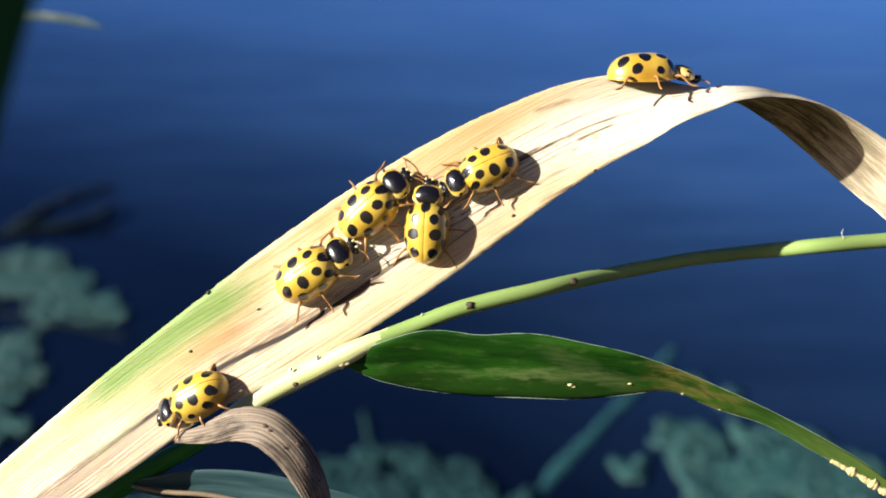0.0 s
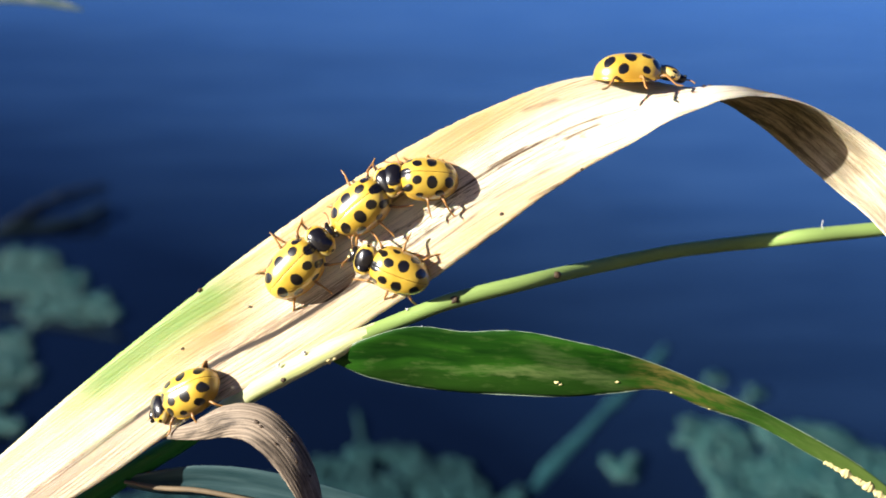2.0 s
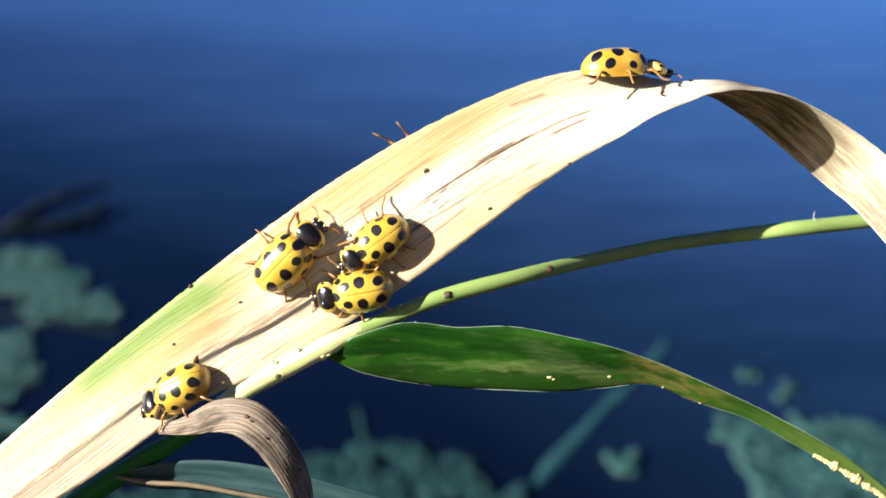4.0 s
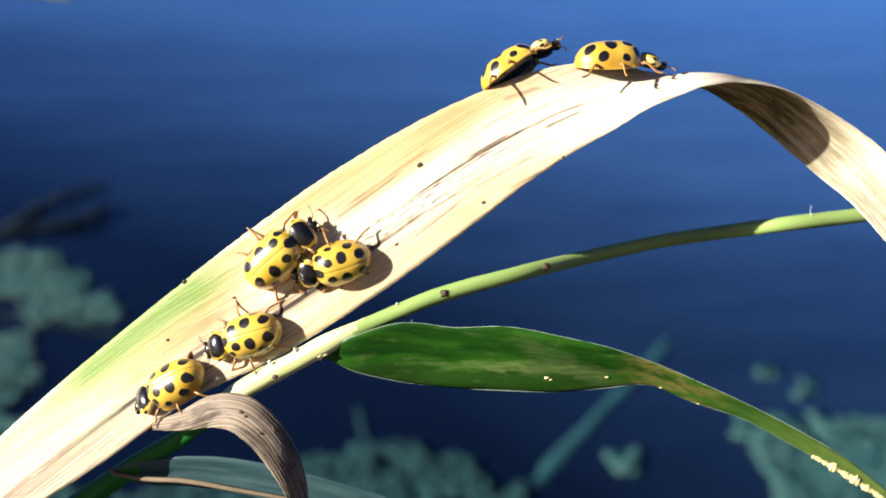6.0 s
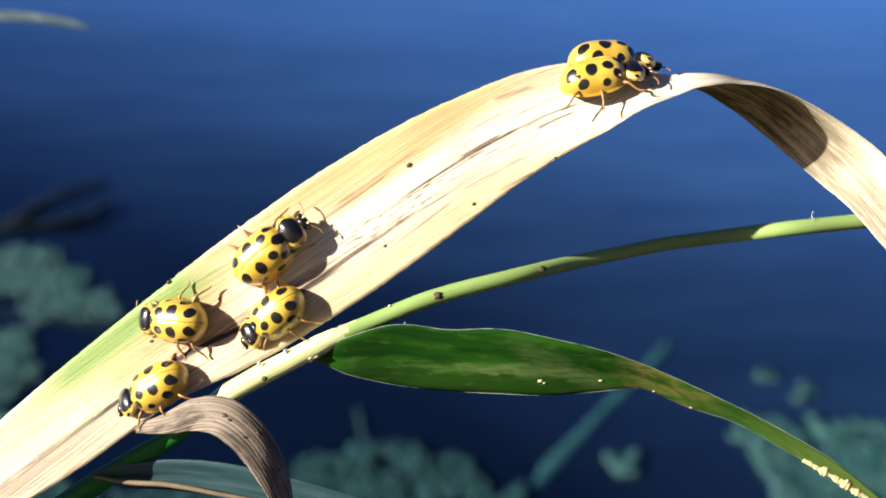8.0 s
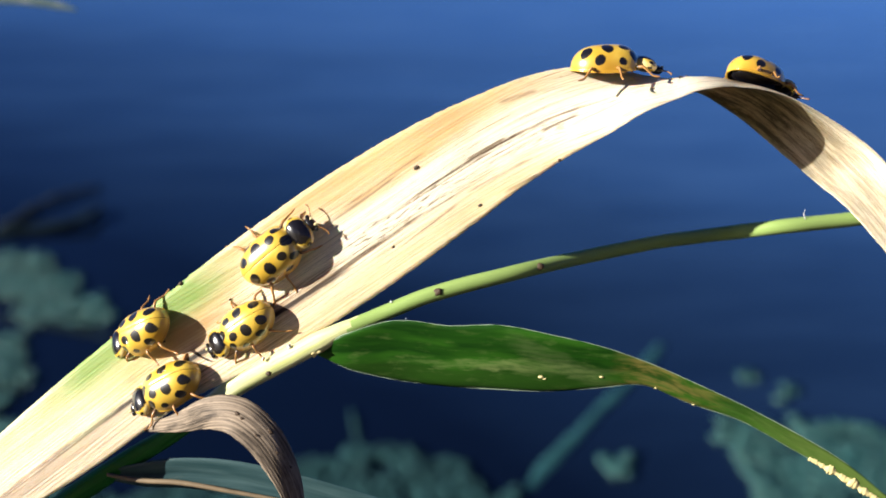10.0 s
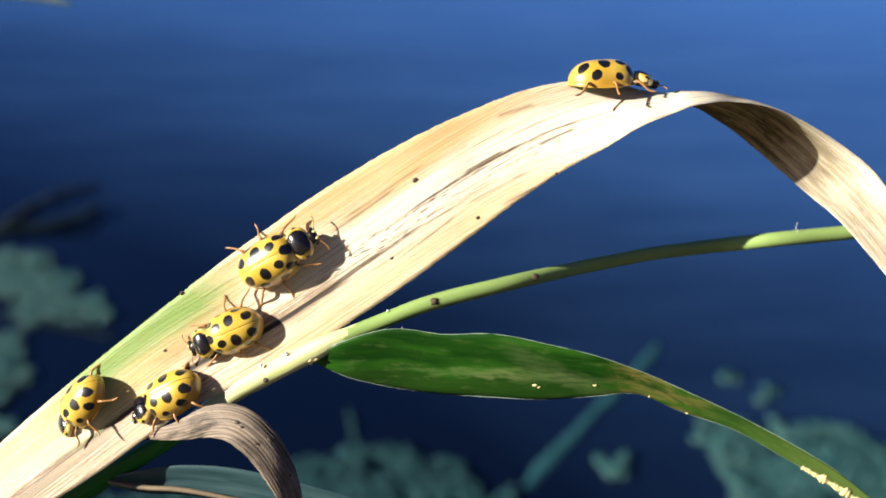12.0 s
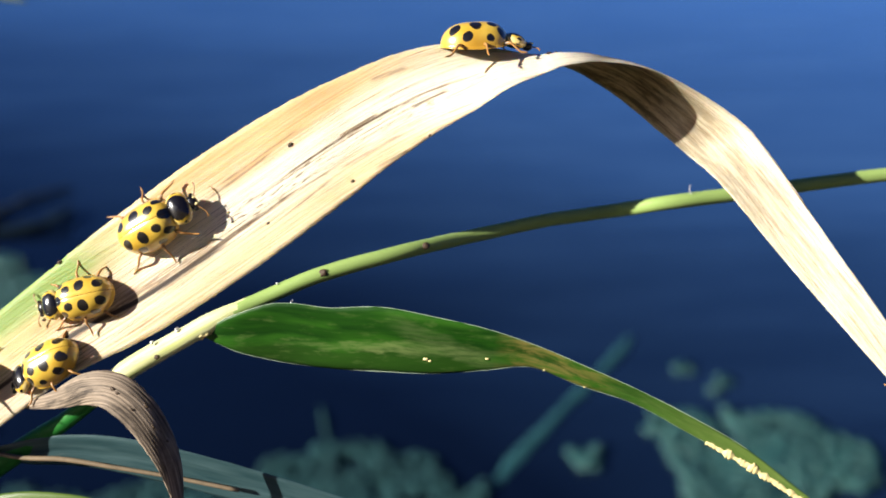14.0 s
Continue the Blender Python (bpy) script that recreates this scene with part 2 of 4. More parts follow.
    # a weathered grey-brown band low on the blade
    low_band = m.math("MULTIPLY", m.ramp(far, (0.05, 0.9), (0.17, 0.7), (0.25, 0.25), (0.29, 0.0)), m.ramp(m.math("DIVIDE", m.math("ABSOLUTE", m.math("ADD", off, 0.32)), 0.62), (0.5, 1.0), (1.0, 0.0)))
    straw = m.mix(m.math("MULTIPLY", low_band, m.ramp(dash, (0.38, 0.12), (0.54, 0.8))), straw, (0.22, 0.145, 0.085))
    # green remains
    wander = m.math("MULTIPLY", m.math("SUBTRACT", blotch, 0.5), 3.0)
    g_along = m.math("DIVIDE", m.math("ABSOLUTE", m.math("SUBTRACT", m.math("ADD", along, m.math("MULTIPLY", wander, 1.5)), 19.5)), 8.0)
    g_across = m.math("ADD", across, m.math("ADD", m.math("MULTIPLY", wander, 0.25), m.math("MULTIPLY", ragged, 0.7)))
    green = m.math("MULTIPLY", m.ramp(g_along, (0.45, 1.0), (1.0, 0.0)), m.ramp(m.math("DIVIDE", g_across, 3.0), (0.26, 0.0), (0.60, 1.0)))
    tint = m.math("MULTIPLY", m.ramp(far, (0.08, 0.35), (0.28, 0.5), (0.40, 0.0)), m.ramp(m.math("DIVIDE", m.math("ADD", m.math("ADD", across, wander), 2.0), 4.0), (0.34, 0.0), (0.62, 1.0)))
    straw = m.mix(tint, straw, (0.66, 0.68, 0.32))
    col = m.mix(m.math("MULTIPLY", green, 0.95), straw, m.mix(m.ramp(streak, (0.25, 0.0), (0.75, 1.0)), (0.19, 0.31, 0.065), (0.28, 0.39, 0.11)))
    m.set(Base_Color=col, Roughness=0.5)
    m.bsdf.inputs["Specular IOR Level"].default_value = 0.4
    m.bump(m.math("ADD", m.math("MULTIPLY", vein, 1.0), m.math("ADD", m.math("MULTIPLY", streak, 0.8), m.math("MULTIPLY", fine, 0.6))), 0.45, 0.00007)
    m.bsdf.inputs["Subsurface Weight"].default_value = 0.4
    m.bsdf.inputs["Subsurface Radius"].default_value = (1.0, 0.55, 0.28)
    m.bsdf.inputs["Subsurface Scale"].default_value = 0.0007
    m.thin(col, 0.10)
    return m.mat


def green_leaf_material(name, dark, light, worn, share, patch=0.60, close=1.0, rough=0.42, shine=0.5):
    m = Nodes(name)
    uv = m.add("UVMap").outputs[0]
    streak = m.noise(uv, 1.0, 5, 0.6, (0.18, 2.2 * close, 1.0))
    fine = m.noise(uv, 1.0, 3, 0.6, (0.5, 10.0, 1.0))
    blotch = m.noise(uv, 1.0, 4, 0.65, (0.35, 0.9, 1.0))
    col = m.mix(m.ramp(streak, (0.3, 0.0), (0.7, 1.0)), dark, light)
    col = m.mix(m.math("MULTIPLY", m.ramp(blotch, (patch, 0.0), (patch + 0.12, 1.0)), m.ramp(fine, (0.4, 0.2), (0.6, 1.0))), col, worn)
    m.set(Base_Color=col, Roughness=rough, Specular_IOR_Level=shine)
    m.bump(m.math("ADD", fine, streak), 0.4, 0.00005)
    m.thin(col, share)
    return m.mat


def stalk_material():
    """Green stalk, paler and yellower where the sheath wraps it. Sun and shade are painted along it."""
    m = Nodes("green_stalk")
    uv = m.add("UVMap").outputs[0]
    split = m.add("SeparateXYZ")
    m.link(uv, split.inputs[0])
    streak = m.noise(uv, 1.0, 5, 0.6, (0.12, 3.0, 1.0))
    fine = m.noise(uv, 1.0, 3, 0.6, (0.5, 11.0, 1.0))
    col = m.mix(m.ramp(streak, (0.3, 0.0), (0.7, 1.0)), (0.008, 0.088, 0.016), (0.034, 0.200, 0.034))
    # pale also stands for sun here; it stops where the leaf's shadow starts
    pale = m.ramp(m.math("DIVIDE", m.math("SUBTRACT", split.outputs[0], 264.0), 40.0), (0.0, 0.72), (0.09, 0.9), (0.28, 0.6), (0.46, 0.0))
    col = m.mix(pale, col, m.mix(streak, (0.15, 0.34, 0.010), (0.34, 0.49, 0.035)))
    # sunlit end past that shadow, painted paler
    tip = m.ramp(m.math("DIVIDE", m.math("SUBTRACT", split.outputs[0], 296.0), 40.0), (0.08, 0.0), (0.16, 0.8))
    col = m.mix(tip, col, m.mix(streak, (0.24, 0.36, 0.09), (0.38, 0.47, 0.17)))
    m.set(Base_Color=col, Roughness=0.42)
    m.bsdf.inputs["Specular IOR Level"].default_value = 0.15
    m.bump(m.math("ADD", fine, streak), 0.3, 0.00004)
    m.thin(col, 0.03)
    return m.mat


def leaflet_material():
    """Glossy green with pale rubbed streaks, a painted patch of sheen before the narrow neck, brown at the neck."""
    m = Nodes("green_reed_leaf")
    uv = m.add("UVMap").outputs[0]
    split = m.add("SeparateXYZ")
    m.link(uv, split.inputs[0])
    along, across = split.outputs[0], split.outputs[1]
    streak = m.noise(uv, 1.0, 5, 0.6, (0.15, 2.2, 1.0))
    fine = m.noise(uv, 1.0, 3, 0.6, (0.8, 5.5, 1.0))
    blotch = m.noise(uv, 1.0, 4, 0.65, (0.55, 1.7, 1.0))
    cloud = m.noise(uv, 1.0, 3, 0.55, (0.16, 0.9, 1.0))
    col = m.mix(m.ramp(streak, (0.3, 0.0), (0.7, 1.0)), (0.005, 0.034, 0.003), (0.014, 0.070, 0.005))
    col = m.mix(m.ramp(cloud, (0.46, 0.0), (0.64, 0.9)), col, (0.026, 0.108, 0.008))
    lower = m.ramp(m.math("ADD", m.math("MULTIPLY", m.math("ADD", across, m.math("MULTIPLY", m.math("SUBTRACT", cloud, 0.5), 1.5)), 0.25), 0.5), (0.28, 0.7), (0.42, 0.0))
    col = m.mix(lower, col, (0.020, 0.060, 0.007))
    rubbed = m.math("MULTIPLY", m.ramp(blotch, (0.55, 0.0), (0.72, 0.5)), m.ramp(fine, (0.36, 0.5), (0.6, 1.0)))
    col = m.mix(rubbed, col, (0.12, 0.19, 0.05))
    # a worn line along the middle; the wide patch it runs into is painted sheen
    drift = m.math("ADD", across, m.math("ADD", m.math("MULTIPLY", m.math("SUBTRACT", blotch, 0.5), 1.6), m.math("MULTIPLY", m.math("SUBTRACT", along, 11.0), -0.03)))
    wide = m.math("ADD", m.ramp(m.math("DIVIDE", along, 40.0), (0.10, 0.16), (0.22, 0.30), (0.33, 0.62), (0.40, 0.36), (0.45, 0.1)), 0.05)
    worn = m.math("MULTIPLY", m.ramp(m.math("DIVIDE", m.math("ABSOLUTE", m.math("ADD", drift, 0.35)), wide), (0.3, 1.0), (1.15, 0.0)),
                  m.ramp(m.math("DIVIDE", along, 40.0), (0.10, 0.0), (0.20, 0.45), (0.27, 0.7), (0.31, 0.4), (0.38, 0.3), (0.44, 0.1)))
    col = m.mix(m.math("MULTIPLY", worn, m.ramp(fine, (0.34, 0.30), (0.58, 0.85))), col, (0.19, 0.25, 0.085))
    # a slanting band of gloss, put into the colour
    slant = m.math("ADD", m.math("ADD", across, m.math("MULTIPLY", m.math("SUBTRACT", along, 14.0), 0.42)), m.math("MULTIPLY", m.math("SUBTRACT", blotch, 0.5), 1.6))
    painted_gloss = m.math("MULTIPLY", m.ramp(m.math("DIVIDE", m.math("ABSOLUTE", slant), 0.75), (0.45, 0.9), (1.0, 0.0)), m.ramp(m.math("DIVIDE", along, 40.0), (0.26, 0.0), (0.29, 1.0), (0.40, 1.0), (0.44, 0.2)))
    col = m.mix(m.math("MULTIPLY", painted_gloss, m.ramp(fine, (0.34, 0.08), (0.58, 0.24))), col, (0.18, 0.24, 0.09))
    neck = m.math("MULTIPLY", m.ramp(m.math("DIVIDE", along, 40.0), (0.41, 0.0), (0.45, 1.0), (0.54, 0.8), (0.60, 0.0)), m.ramp(blotch, (0.40, 0.1), (0.52, 0.9)))
    col = m.mix(m.math("MULTIPLY", neck, m.ramp(fine, (0.38, 0.25), (0.56, 0.85))), col, (0.20, 0.165, 0.045))
    col = m.mix(m.ramp(m.math("DIVIDE", along, 40.0), (0.56, 0.0), (0.66, 0.3), (0.82, 0.75)), col, m.mix(fine, (0.08, 0.14, 0.02), (0.19, 0.26, 0.07)))
    m.set(Base_Color=col, Roughness=0.42)
    m.bsdf.inputs["Specular IOR Level"].default_value = 0.25
    m.bump(m.math("ADD", fine, streak), 0.25, 0.00004)
    m.thin(col, 0.16)
    return m.mat


def shell_material():
    """Glossy yellow wing case; black spots set out by millimetres along the shell and across it."""
    m = Nodes("ladybird_shell")
    uv = m.add("UVMap").outputs[0]
    obj = m.add("TexCoord").outputs["Object"]
    each = m.add("ObjectInfo").outputs["Random"]
    n = m.noise(obj, 700.0, 3)
    fine = m.noise(obj, 9000.0, 2)
    yellow = m.mix(m.ramp(n, (0.32, 0.0), (0.66, 1.0)), (0.53, 0.315, 0.020), (0.72, 0.50, 0.080))
    split = m.add("SeparateXYZ")
    m.link(uv, split.inputs[0])
    # deeper orange low on the flanks and behind: their shade put into the colour
    flank_shade = m.ramp(m.math("ADD", m.math("MULTIPLY", split.outputs[1], 0.5), m.math("MULTIPLY", split.outputs[0], -0.14)), (0.45, 0.0), (0.95, 0.7))
    yellow = m.mix(flank_shade, yellow, (0.42, 0.19, 0.010))
    yellow = m.mix(m.math("MULTIPLY", each, 0.15), yellow, (0.42, 0.31, 0.05))
    shift = m.add("VectorMath")
    shift.operation = "ADD"
    m.link(obj, shift.inputs[0])
    m.link(each, shift.inputs[1])
    wob = m.noise(shift.outputs[0], 1500.0, 3, 0.6)
    best = None
    for x, y, rx, ry in SPOTS:
        dx = m.math("DIVIDE", m.math("SUBTRACT", split.outputs[0], x), rx)
        dy = m.math("DIVIDE", m.math("SUBTRACT", split.outputs[1], y), ry)
        d = m.math("SQRT", m.math("ADD", m.math("MULTIPLY", dx, dx), m.math("MULTIPLY", dy, dy)))
        d = m.math("MULTIPLY", m.math("SUBTRACT", d, 1.0), min(rx, ry))
        best = d if best is None else m.math("MINIMUM", best, d)
    edge = m.math("ADD", best, m.math("MULTIPLY", m.math("SUBTRACT", wob, 0.5), 0.22))
    spot = m.ramp(m.math("ADD", m.math("MULTIPLY", edge, 6.0), 0.5), (0.36, 1.0), (0.64, 0.0))
    seam = m.ramp(split.outputs[1], (0.012, 1.0), (0.035, 0.0))
    col = m.mix(m.math("MULTIPLY", seam, 0.45), yellow, (0.25, 0.11, 0.01))
    col = m.mix(spot, col, (0.006, 0.005, 0.005))
    m.set(Base_Color=col, Roughness=0.34)
    m.bsdf.inputs["Coat Weight"].default_value, m.bsdf.inputs["Coat Roughness"].default_value = 0.85, 0.24
    m.bump(m.math("ADD", m.math("MULTIPLY", n, 2.0), m.math("MULTIPLY", fine, 0.3)), 0.16, 0.00006)
    return m.mat


def collar_material():
    """Yellow shield behind the head with a round black patch, a dot at each side and a pale rim."""
    m = Nodes("ladybird_collar")
    obj = m.add("TexCoord").outputs["Object"]
    split = m.add("SeparateXYZ")
    m.link(obj, split.inputs[0])
    x = m.math("MULTIPLY", split.outputs[0], 1000.0)
    y = m.math("ABSOLUTE", m.math("MULTIPLY", split.outputs[1], 1000.0))
    wob = m.math("MULTIPLY", m.math("SUBTRACT", m.noise(obj, 3500.0, 2), 0.5), 0.25)

    def disc(cx, cy, rx, ry):
        dx = m.math("DIVIDE", m.math("SUBTRACT", x, cx), rx)
        dy = m.math("DIVIDE", m.math("SUBTRACT", y, cy), ry)
        return m.math("ADD", m.math("SQRT", m.math("ADD", m.math("MULTIPLY", dx, dx), m.math("MULTIPLY", dy, dy))), wob)

    patch = m.ramp(disc(-0.05, 0.0, 0.66, 0.76), (0.92, 1.0), (1.0, 0.0))
    dot = m.ramp(disc(0.06, 0.88, 0.15, 0.06), (0.85, 1.0), (1.0, 0.0))
    rim = m.ramp(disc(0.0, 0.0, 0.68, 1.0), (0.84, 0.0), (0.96, 0.8))
    col = m.mix(rim, (0.56, 0.36, 0.04), (0.70, 0.58, 0.26))
    col = m.mix(m.math("MAXIMUM", patch, dot), col, (0.006, 0.005, 0.006))
    m.set(Base_Color=col, Roughness=0.25)
    m.bsdf.inputs["Coat Weight"].default_value = 0.6
    m.bsdf.inputs["Coat Roughness"].default_value = 0.15
    return m.mat


def leg_material():
    """Dark thigh, amber shin and foot."""
    m = Nodes("amber_leg")
    obj = m.add("TexCoord").outputs["Object"]
    span = m.add("VectorMath")
    span.operation = "LENGTH"
    m.link(obj, span.inputs[0])
    n = m.noise(obj, 3000.0, 3)
    thigh = m.ramp(m.math("ADD", m.math("MULTIPLY", span.outputs["Value"], 1000.0), m.math("MULTIPLY", n, 0.3)), (0.80, 1.0), (1.0, 0.0))
    m.set(Base_Color=m.mix(thigh, m.mix(n, (0.24, 0.105, 0.025), (0.42, 0.22, 0.07)), (0.035, 0.018, 0.010)), Roughness=0.35)
    return m.mat


# along from the middle (front is positive), across from the seam, half length, half width, in millimetres on the shell
SPOTS = [(1.50, 0.0, 0.34, 0.30), (0.80, 0.58, 0.29, 0.27), (-0.12, 0.70, 0.33, 0.40), (-1.22, 0.60, 0.32, 0.34), (1.28, 1.05, 0.28, 0.31), (0.56, 1.60, 0.24, 0.22), (-0.66, 1.42, 0.31, 0.30)]

WATER = water_material()
STRAW = dry_leaf_material()
GREEN = leaflet_material()
FRESH = green_leaf_material("fresh_reed_leaf", (0.06, 0.20, 0.02), (0.11, 0.30, 0.04), (0.20, 0.34, 0.08), 0.35, 0.7)
YELLOWING = green_leaf_material("yellowing_reed_leaf", (0.045, 0.10, 0.014), (0.11, 0.18, 0.03), (0.20, 0.22, 0.07), 0.3, 0.66)
BLUISH = green_leaf_material("bluish_reed_leaf", (0.014, 0.048, 0.056), (0.062, 0.118, 0.128), (0.11, 0.15, 0.14), 0.2, 0.66)
PALE = green_leaf_material("pale_reed_leaf", (0.045, 0.085, 0.090), (0.080, 0.120, 0.130), (0.24, 0.25, 0.27), 0.05, 0.52)
DUSKY = green_leaf_material("dusky_reed_leaf", (0.014, 0.07, 0.006), (0.022, 0.11, 0.010), (0.04, 0.09, 0.02), 0.03, 0.7, shine=0.1)
STALK = stalk_material()
SHEATH = green_leaf_material("pale_sheath", (0.46, 0.52, 0.16), (0.76, 0.73, 0.44), (0.40, 0.31, 0.12), 0.05, 0.60)
WITHER = green_leaf_material("withered_leaf", (0.035, 0.026, 0.018), (0.40, 0.31, 0.225), (0.025, 0.016, 0.010), 0.05, 0.48, 4.5, 0.75)
MARGIN = plain("pale_leaf_margin", (0.26, 0.34, 0.24), 0.5, 0.4, 1500)
CREAM = plain("chewed_leaf_edge", (0.66, 0.56, 0.26), 0.6, 0.3, 3000)
BLACK = plain("black_chitin", (0.008, 0.007, 0.008), 0.25, 0.4)
AMBER = plain("amber_feeler", (0.27, 0.13, 0.038), 0.35, 0.35, 3000)
LEG = leg_material()
RIB = plain("dry_leaf_rib", (0.17, 0.125, 0.075), 0.7, 0.5, 1500)
EYE = plain("eye", (0.01, 0.01, 0.012), 0.12, 0.2)
SPECK = plain("brown_speck", (0.055, 0.032, 0.016), 0.7, 0.4, 4000)
FLUFF = plain("white_fluff", (0.75, 0.74, 0.70), 0.8, 0.1, 4000)
BOUNCE_BANK = plain("bounce_bank_grass", (0.30, 0.21, 0.09), 0.85, 0.5, 9.0)
SHELL = shell_material()
COLLAR = collar_material()
WEED = plain("floating_weed", (0.011, 0.057, 0.054), 0.6, 0.5, 60.0, Specular_IOR_Level=0.4)
WET_WEED = plain("wet_weed", (0.007, 0.034, 0.037), 0.85, 0.5, 60.0, Specular_IOR_Level=0.2)
SUNK = plain("sunken_stalk", (0.013, 0.060, 0.062), 0.5, 0.4, 60.0)
BARK = plain("grey_bark", (0.011, 0.018, 0.020), 0.8, 0.4, 80.0, Specular_IOR_Level=0.2)
TWIG = plain("dark_twig", (0.002, 0.008, 0.013), 0.9, 0.4, 80.0, Specular_IOR_Level=0.1)


# ---- shapes ----


def cubic(rows, s):
    """Smooth run through evenly numbered rows, at place s."""
    rows = np.asarray(rows, float)
    s = min(max(s, 0.0), len(rows) - 1.0)
    i = min(int(s), len(rows) - 2)
    f = s - i
    p1, p2 = rows[i], rows[i + 1]
    p0 = rows[i - 1] if i > 0 else 2 * p1 - p2
    p3 = rows[i + 2] if i + 2 < len(rows) else 2 * p2 - p1
    return 0.5 * (2 * p1 + (p2 - p0) * f + (2 * p0 - 5 * p1 + 4 * p2 - p3) * f * f + (3 * p1 - p0 - 3 * p2 + p3) * f ** 3)


def unit(v):
    return v / np.linalg.norm(v)


def lean(row):
    """Bends a station of the plant back towards its foot; what lies farther off grows to match."""
    x, y, z = row[:3]
    d = (x - 0.64) * 0.83 + (y - 3.75) * 0.56
    far = z + 0.25 * min(max(d, -40.0), 12.0)
    k = (66.0 - far) / (66.0 - z)
    return (x * k, y * k, far, row[3] * k, *row[4:])


class Blade:
    """A grass blade: stations of x, y, z (mm), width (mm), twist (degrees) and, where it varies, cup, which bends it across."""

    def __init__(self, stations, cup=0.0, fold=0.0):
        self.st, self.cup, self.fold, self.n = stations, cup, fold, len(stations) - 1

    def leaning(self):
        self.st = [lean(row) for row in self.st]
        return self

    def axes(self, s):
        row = cubic(self.st, s)
        t = unit(cubic(self.st, s + 0.05)[:3] - cubic(self.st, s - 0.05)[:3])
        up = np.array((0.0, 0.0, 1.0))
        up = unit(up - t * (up @ t))
        side = np.cross(up, t)
        a = math.radians(row[4])
        w = math.cos(a) * side + math.sin(a) * up
        return row[:3], row[3], t, w, np.cross(t, w)

    def point(self, s, v):
        c, width, t, w, n = self.axes(s)
        cup = cubic(self.st, s)[5] if len(self.st[0]) > 5 else self.cup
        return c + w * v * width / 2 + n * (cup * width * (v * v - 0.4) + self.fold * width * (abs(v) - 0.4))

    def facet(self, s, v):
        """Place, along, across and normal of the face."""
        p = self.point(s, v)
        du = self.point(s + 0.02, v) - self.point(s - 0.02, v)
        dv = self.point(s, v + 0.05) - self.point(s, v - 0.05)
        t = unit(du)
        n = unit(np.cross(t, dv))
        return p, t, np.cross(n, t), n


def mesh_of(name, verts, faces, uvs=None, smooth=True):
    me = bpy.data.meshes.new(name)
    me.from_pydata([tuple(v) for v in verts], [], faces)
    if uvs is not None:
        layer = me.uv_layers.new(name="UVMap")
        index = np.zeros(len(me.loops), dtype=np.int32)
        me.loops.foreach_get("vertex_index", index)
        layer.data.foreach_set("uv", np.asarray(uvs, dtype=np.float32)[index].ravel())
    if smooth:
        me.polygons.foreach_set("use_smooth", [True] * len(me.polygons))
    me.update()
    return me


def piece(name, me, material, parent=None, label="", at=None):
    """One mesh object, under its thing where a parent is given."""
    ob = new(name, me)
    if not me.materials:
        me.materials.append(material)
    if parent is not None:
        ob.parent = parent
    if at is not None:
        ob.matrix_basis = at
    if label:
        ob["label"] = label
    return ob


def thing(name, at, label, category, group="", kind=""):
    ob = new(name)
    ob.empty_display_size = 0.002
    ob.matrix_basis = at
    return tagged(ob, label, category, group, kind)


def blade_mesh(name, blade, nu, nv, ragged=0.03, seed=1.0, thick=0.10, s0=0.0, s1=None, v0=-1.0, v1=1.0, ridges=0.0, count_ridges=6, saw=0.22):
    """The blade as a closed sheet, its edges slightly ragged; UV in millimetres."""
    s1 = blade.n if s1 is None else s1
    verts, uvs, faces = [], [], []
    for side in (1, -1):
        run, last = 0.0, None
        for i in range(nu + 1):
            s = s0 + (s1 - s0) * i / nu
            c, width, t, w, n = blade.axes(s)
            run += 0.0 if last is None else float(np.linalg.norm(c - last))
            last = c
            for j in range(nv + 1):
                f = v0 + (v1 - v0) * j / nv
                rag = ragged * noise.noise((s * 5.0, seed + (3.0 if f > 0 else 0.0), 0.0)) + saw * ragged * noise.noise((s * 23.0, seed, f))
                v = f * (1 + rag * (abs(f) > 0.6))
                p = blade.point(s, v) + n * (0.06 * width * noise.noise((s * 0.9, f * 1.2 + seed, 2.0)) * ragged * 12) + n * (ridges * math.cos(math.pi * f * count_ridges + s * 0.3))
                rim = 0.25 if j in (0, nv) or i in (0, nu) else 1.0
                verts.append((p + n * side * thick * 0.5 * rim) * 0.001)
                uvs.append((run, v * width / 2))
    count = (nu + 1) * (nv + 1)

    def at(k, i, j):
        return k * count + i * (nv + 1) + j

    for i in range(nu):
        for j in range(nv):
            faces.append((at(0, i, j), at(0, i + 1, j), at(0, i + 1, j + 1), at(0, i, j + 1)))
            faces.append((at(1, i, j), at(1, i, j + 1), at(1, i + 1, j + 1), at(1, i + 1, j)))
    for i in range(nu):
        faces.append((at(0, i, 0), at(1, i, 0), at(1, i + 1, 0), at(0, i + 1, 0)))
        faces.append((at(0, i, nv), at(0, i + 1, nv), at(1, i + 1, nv), at(1, i, nv)))
    for j in range(nv):
        faces.append((at(0, 0, j), at(0, 0, j + 1), at(1, 0, j + 1), at(1, 0, j)))
        faces.append((at(0, nu, j), at(1, nu, j), at(1, nu, j + 1), at(0, nu, j + 1)))
    return mesh_of(name, verts, faces, uvs)


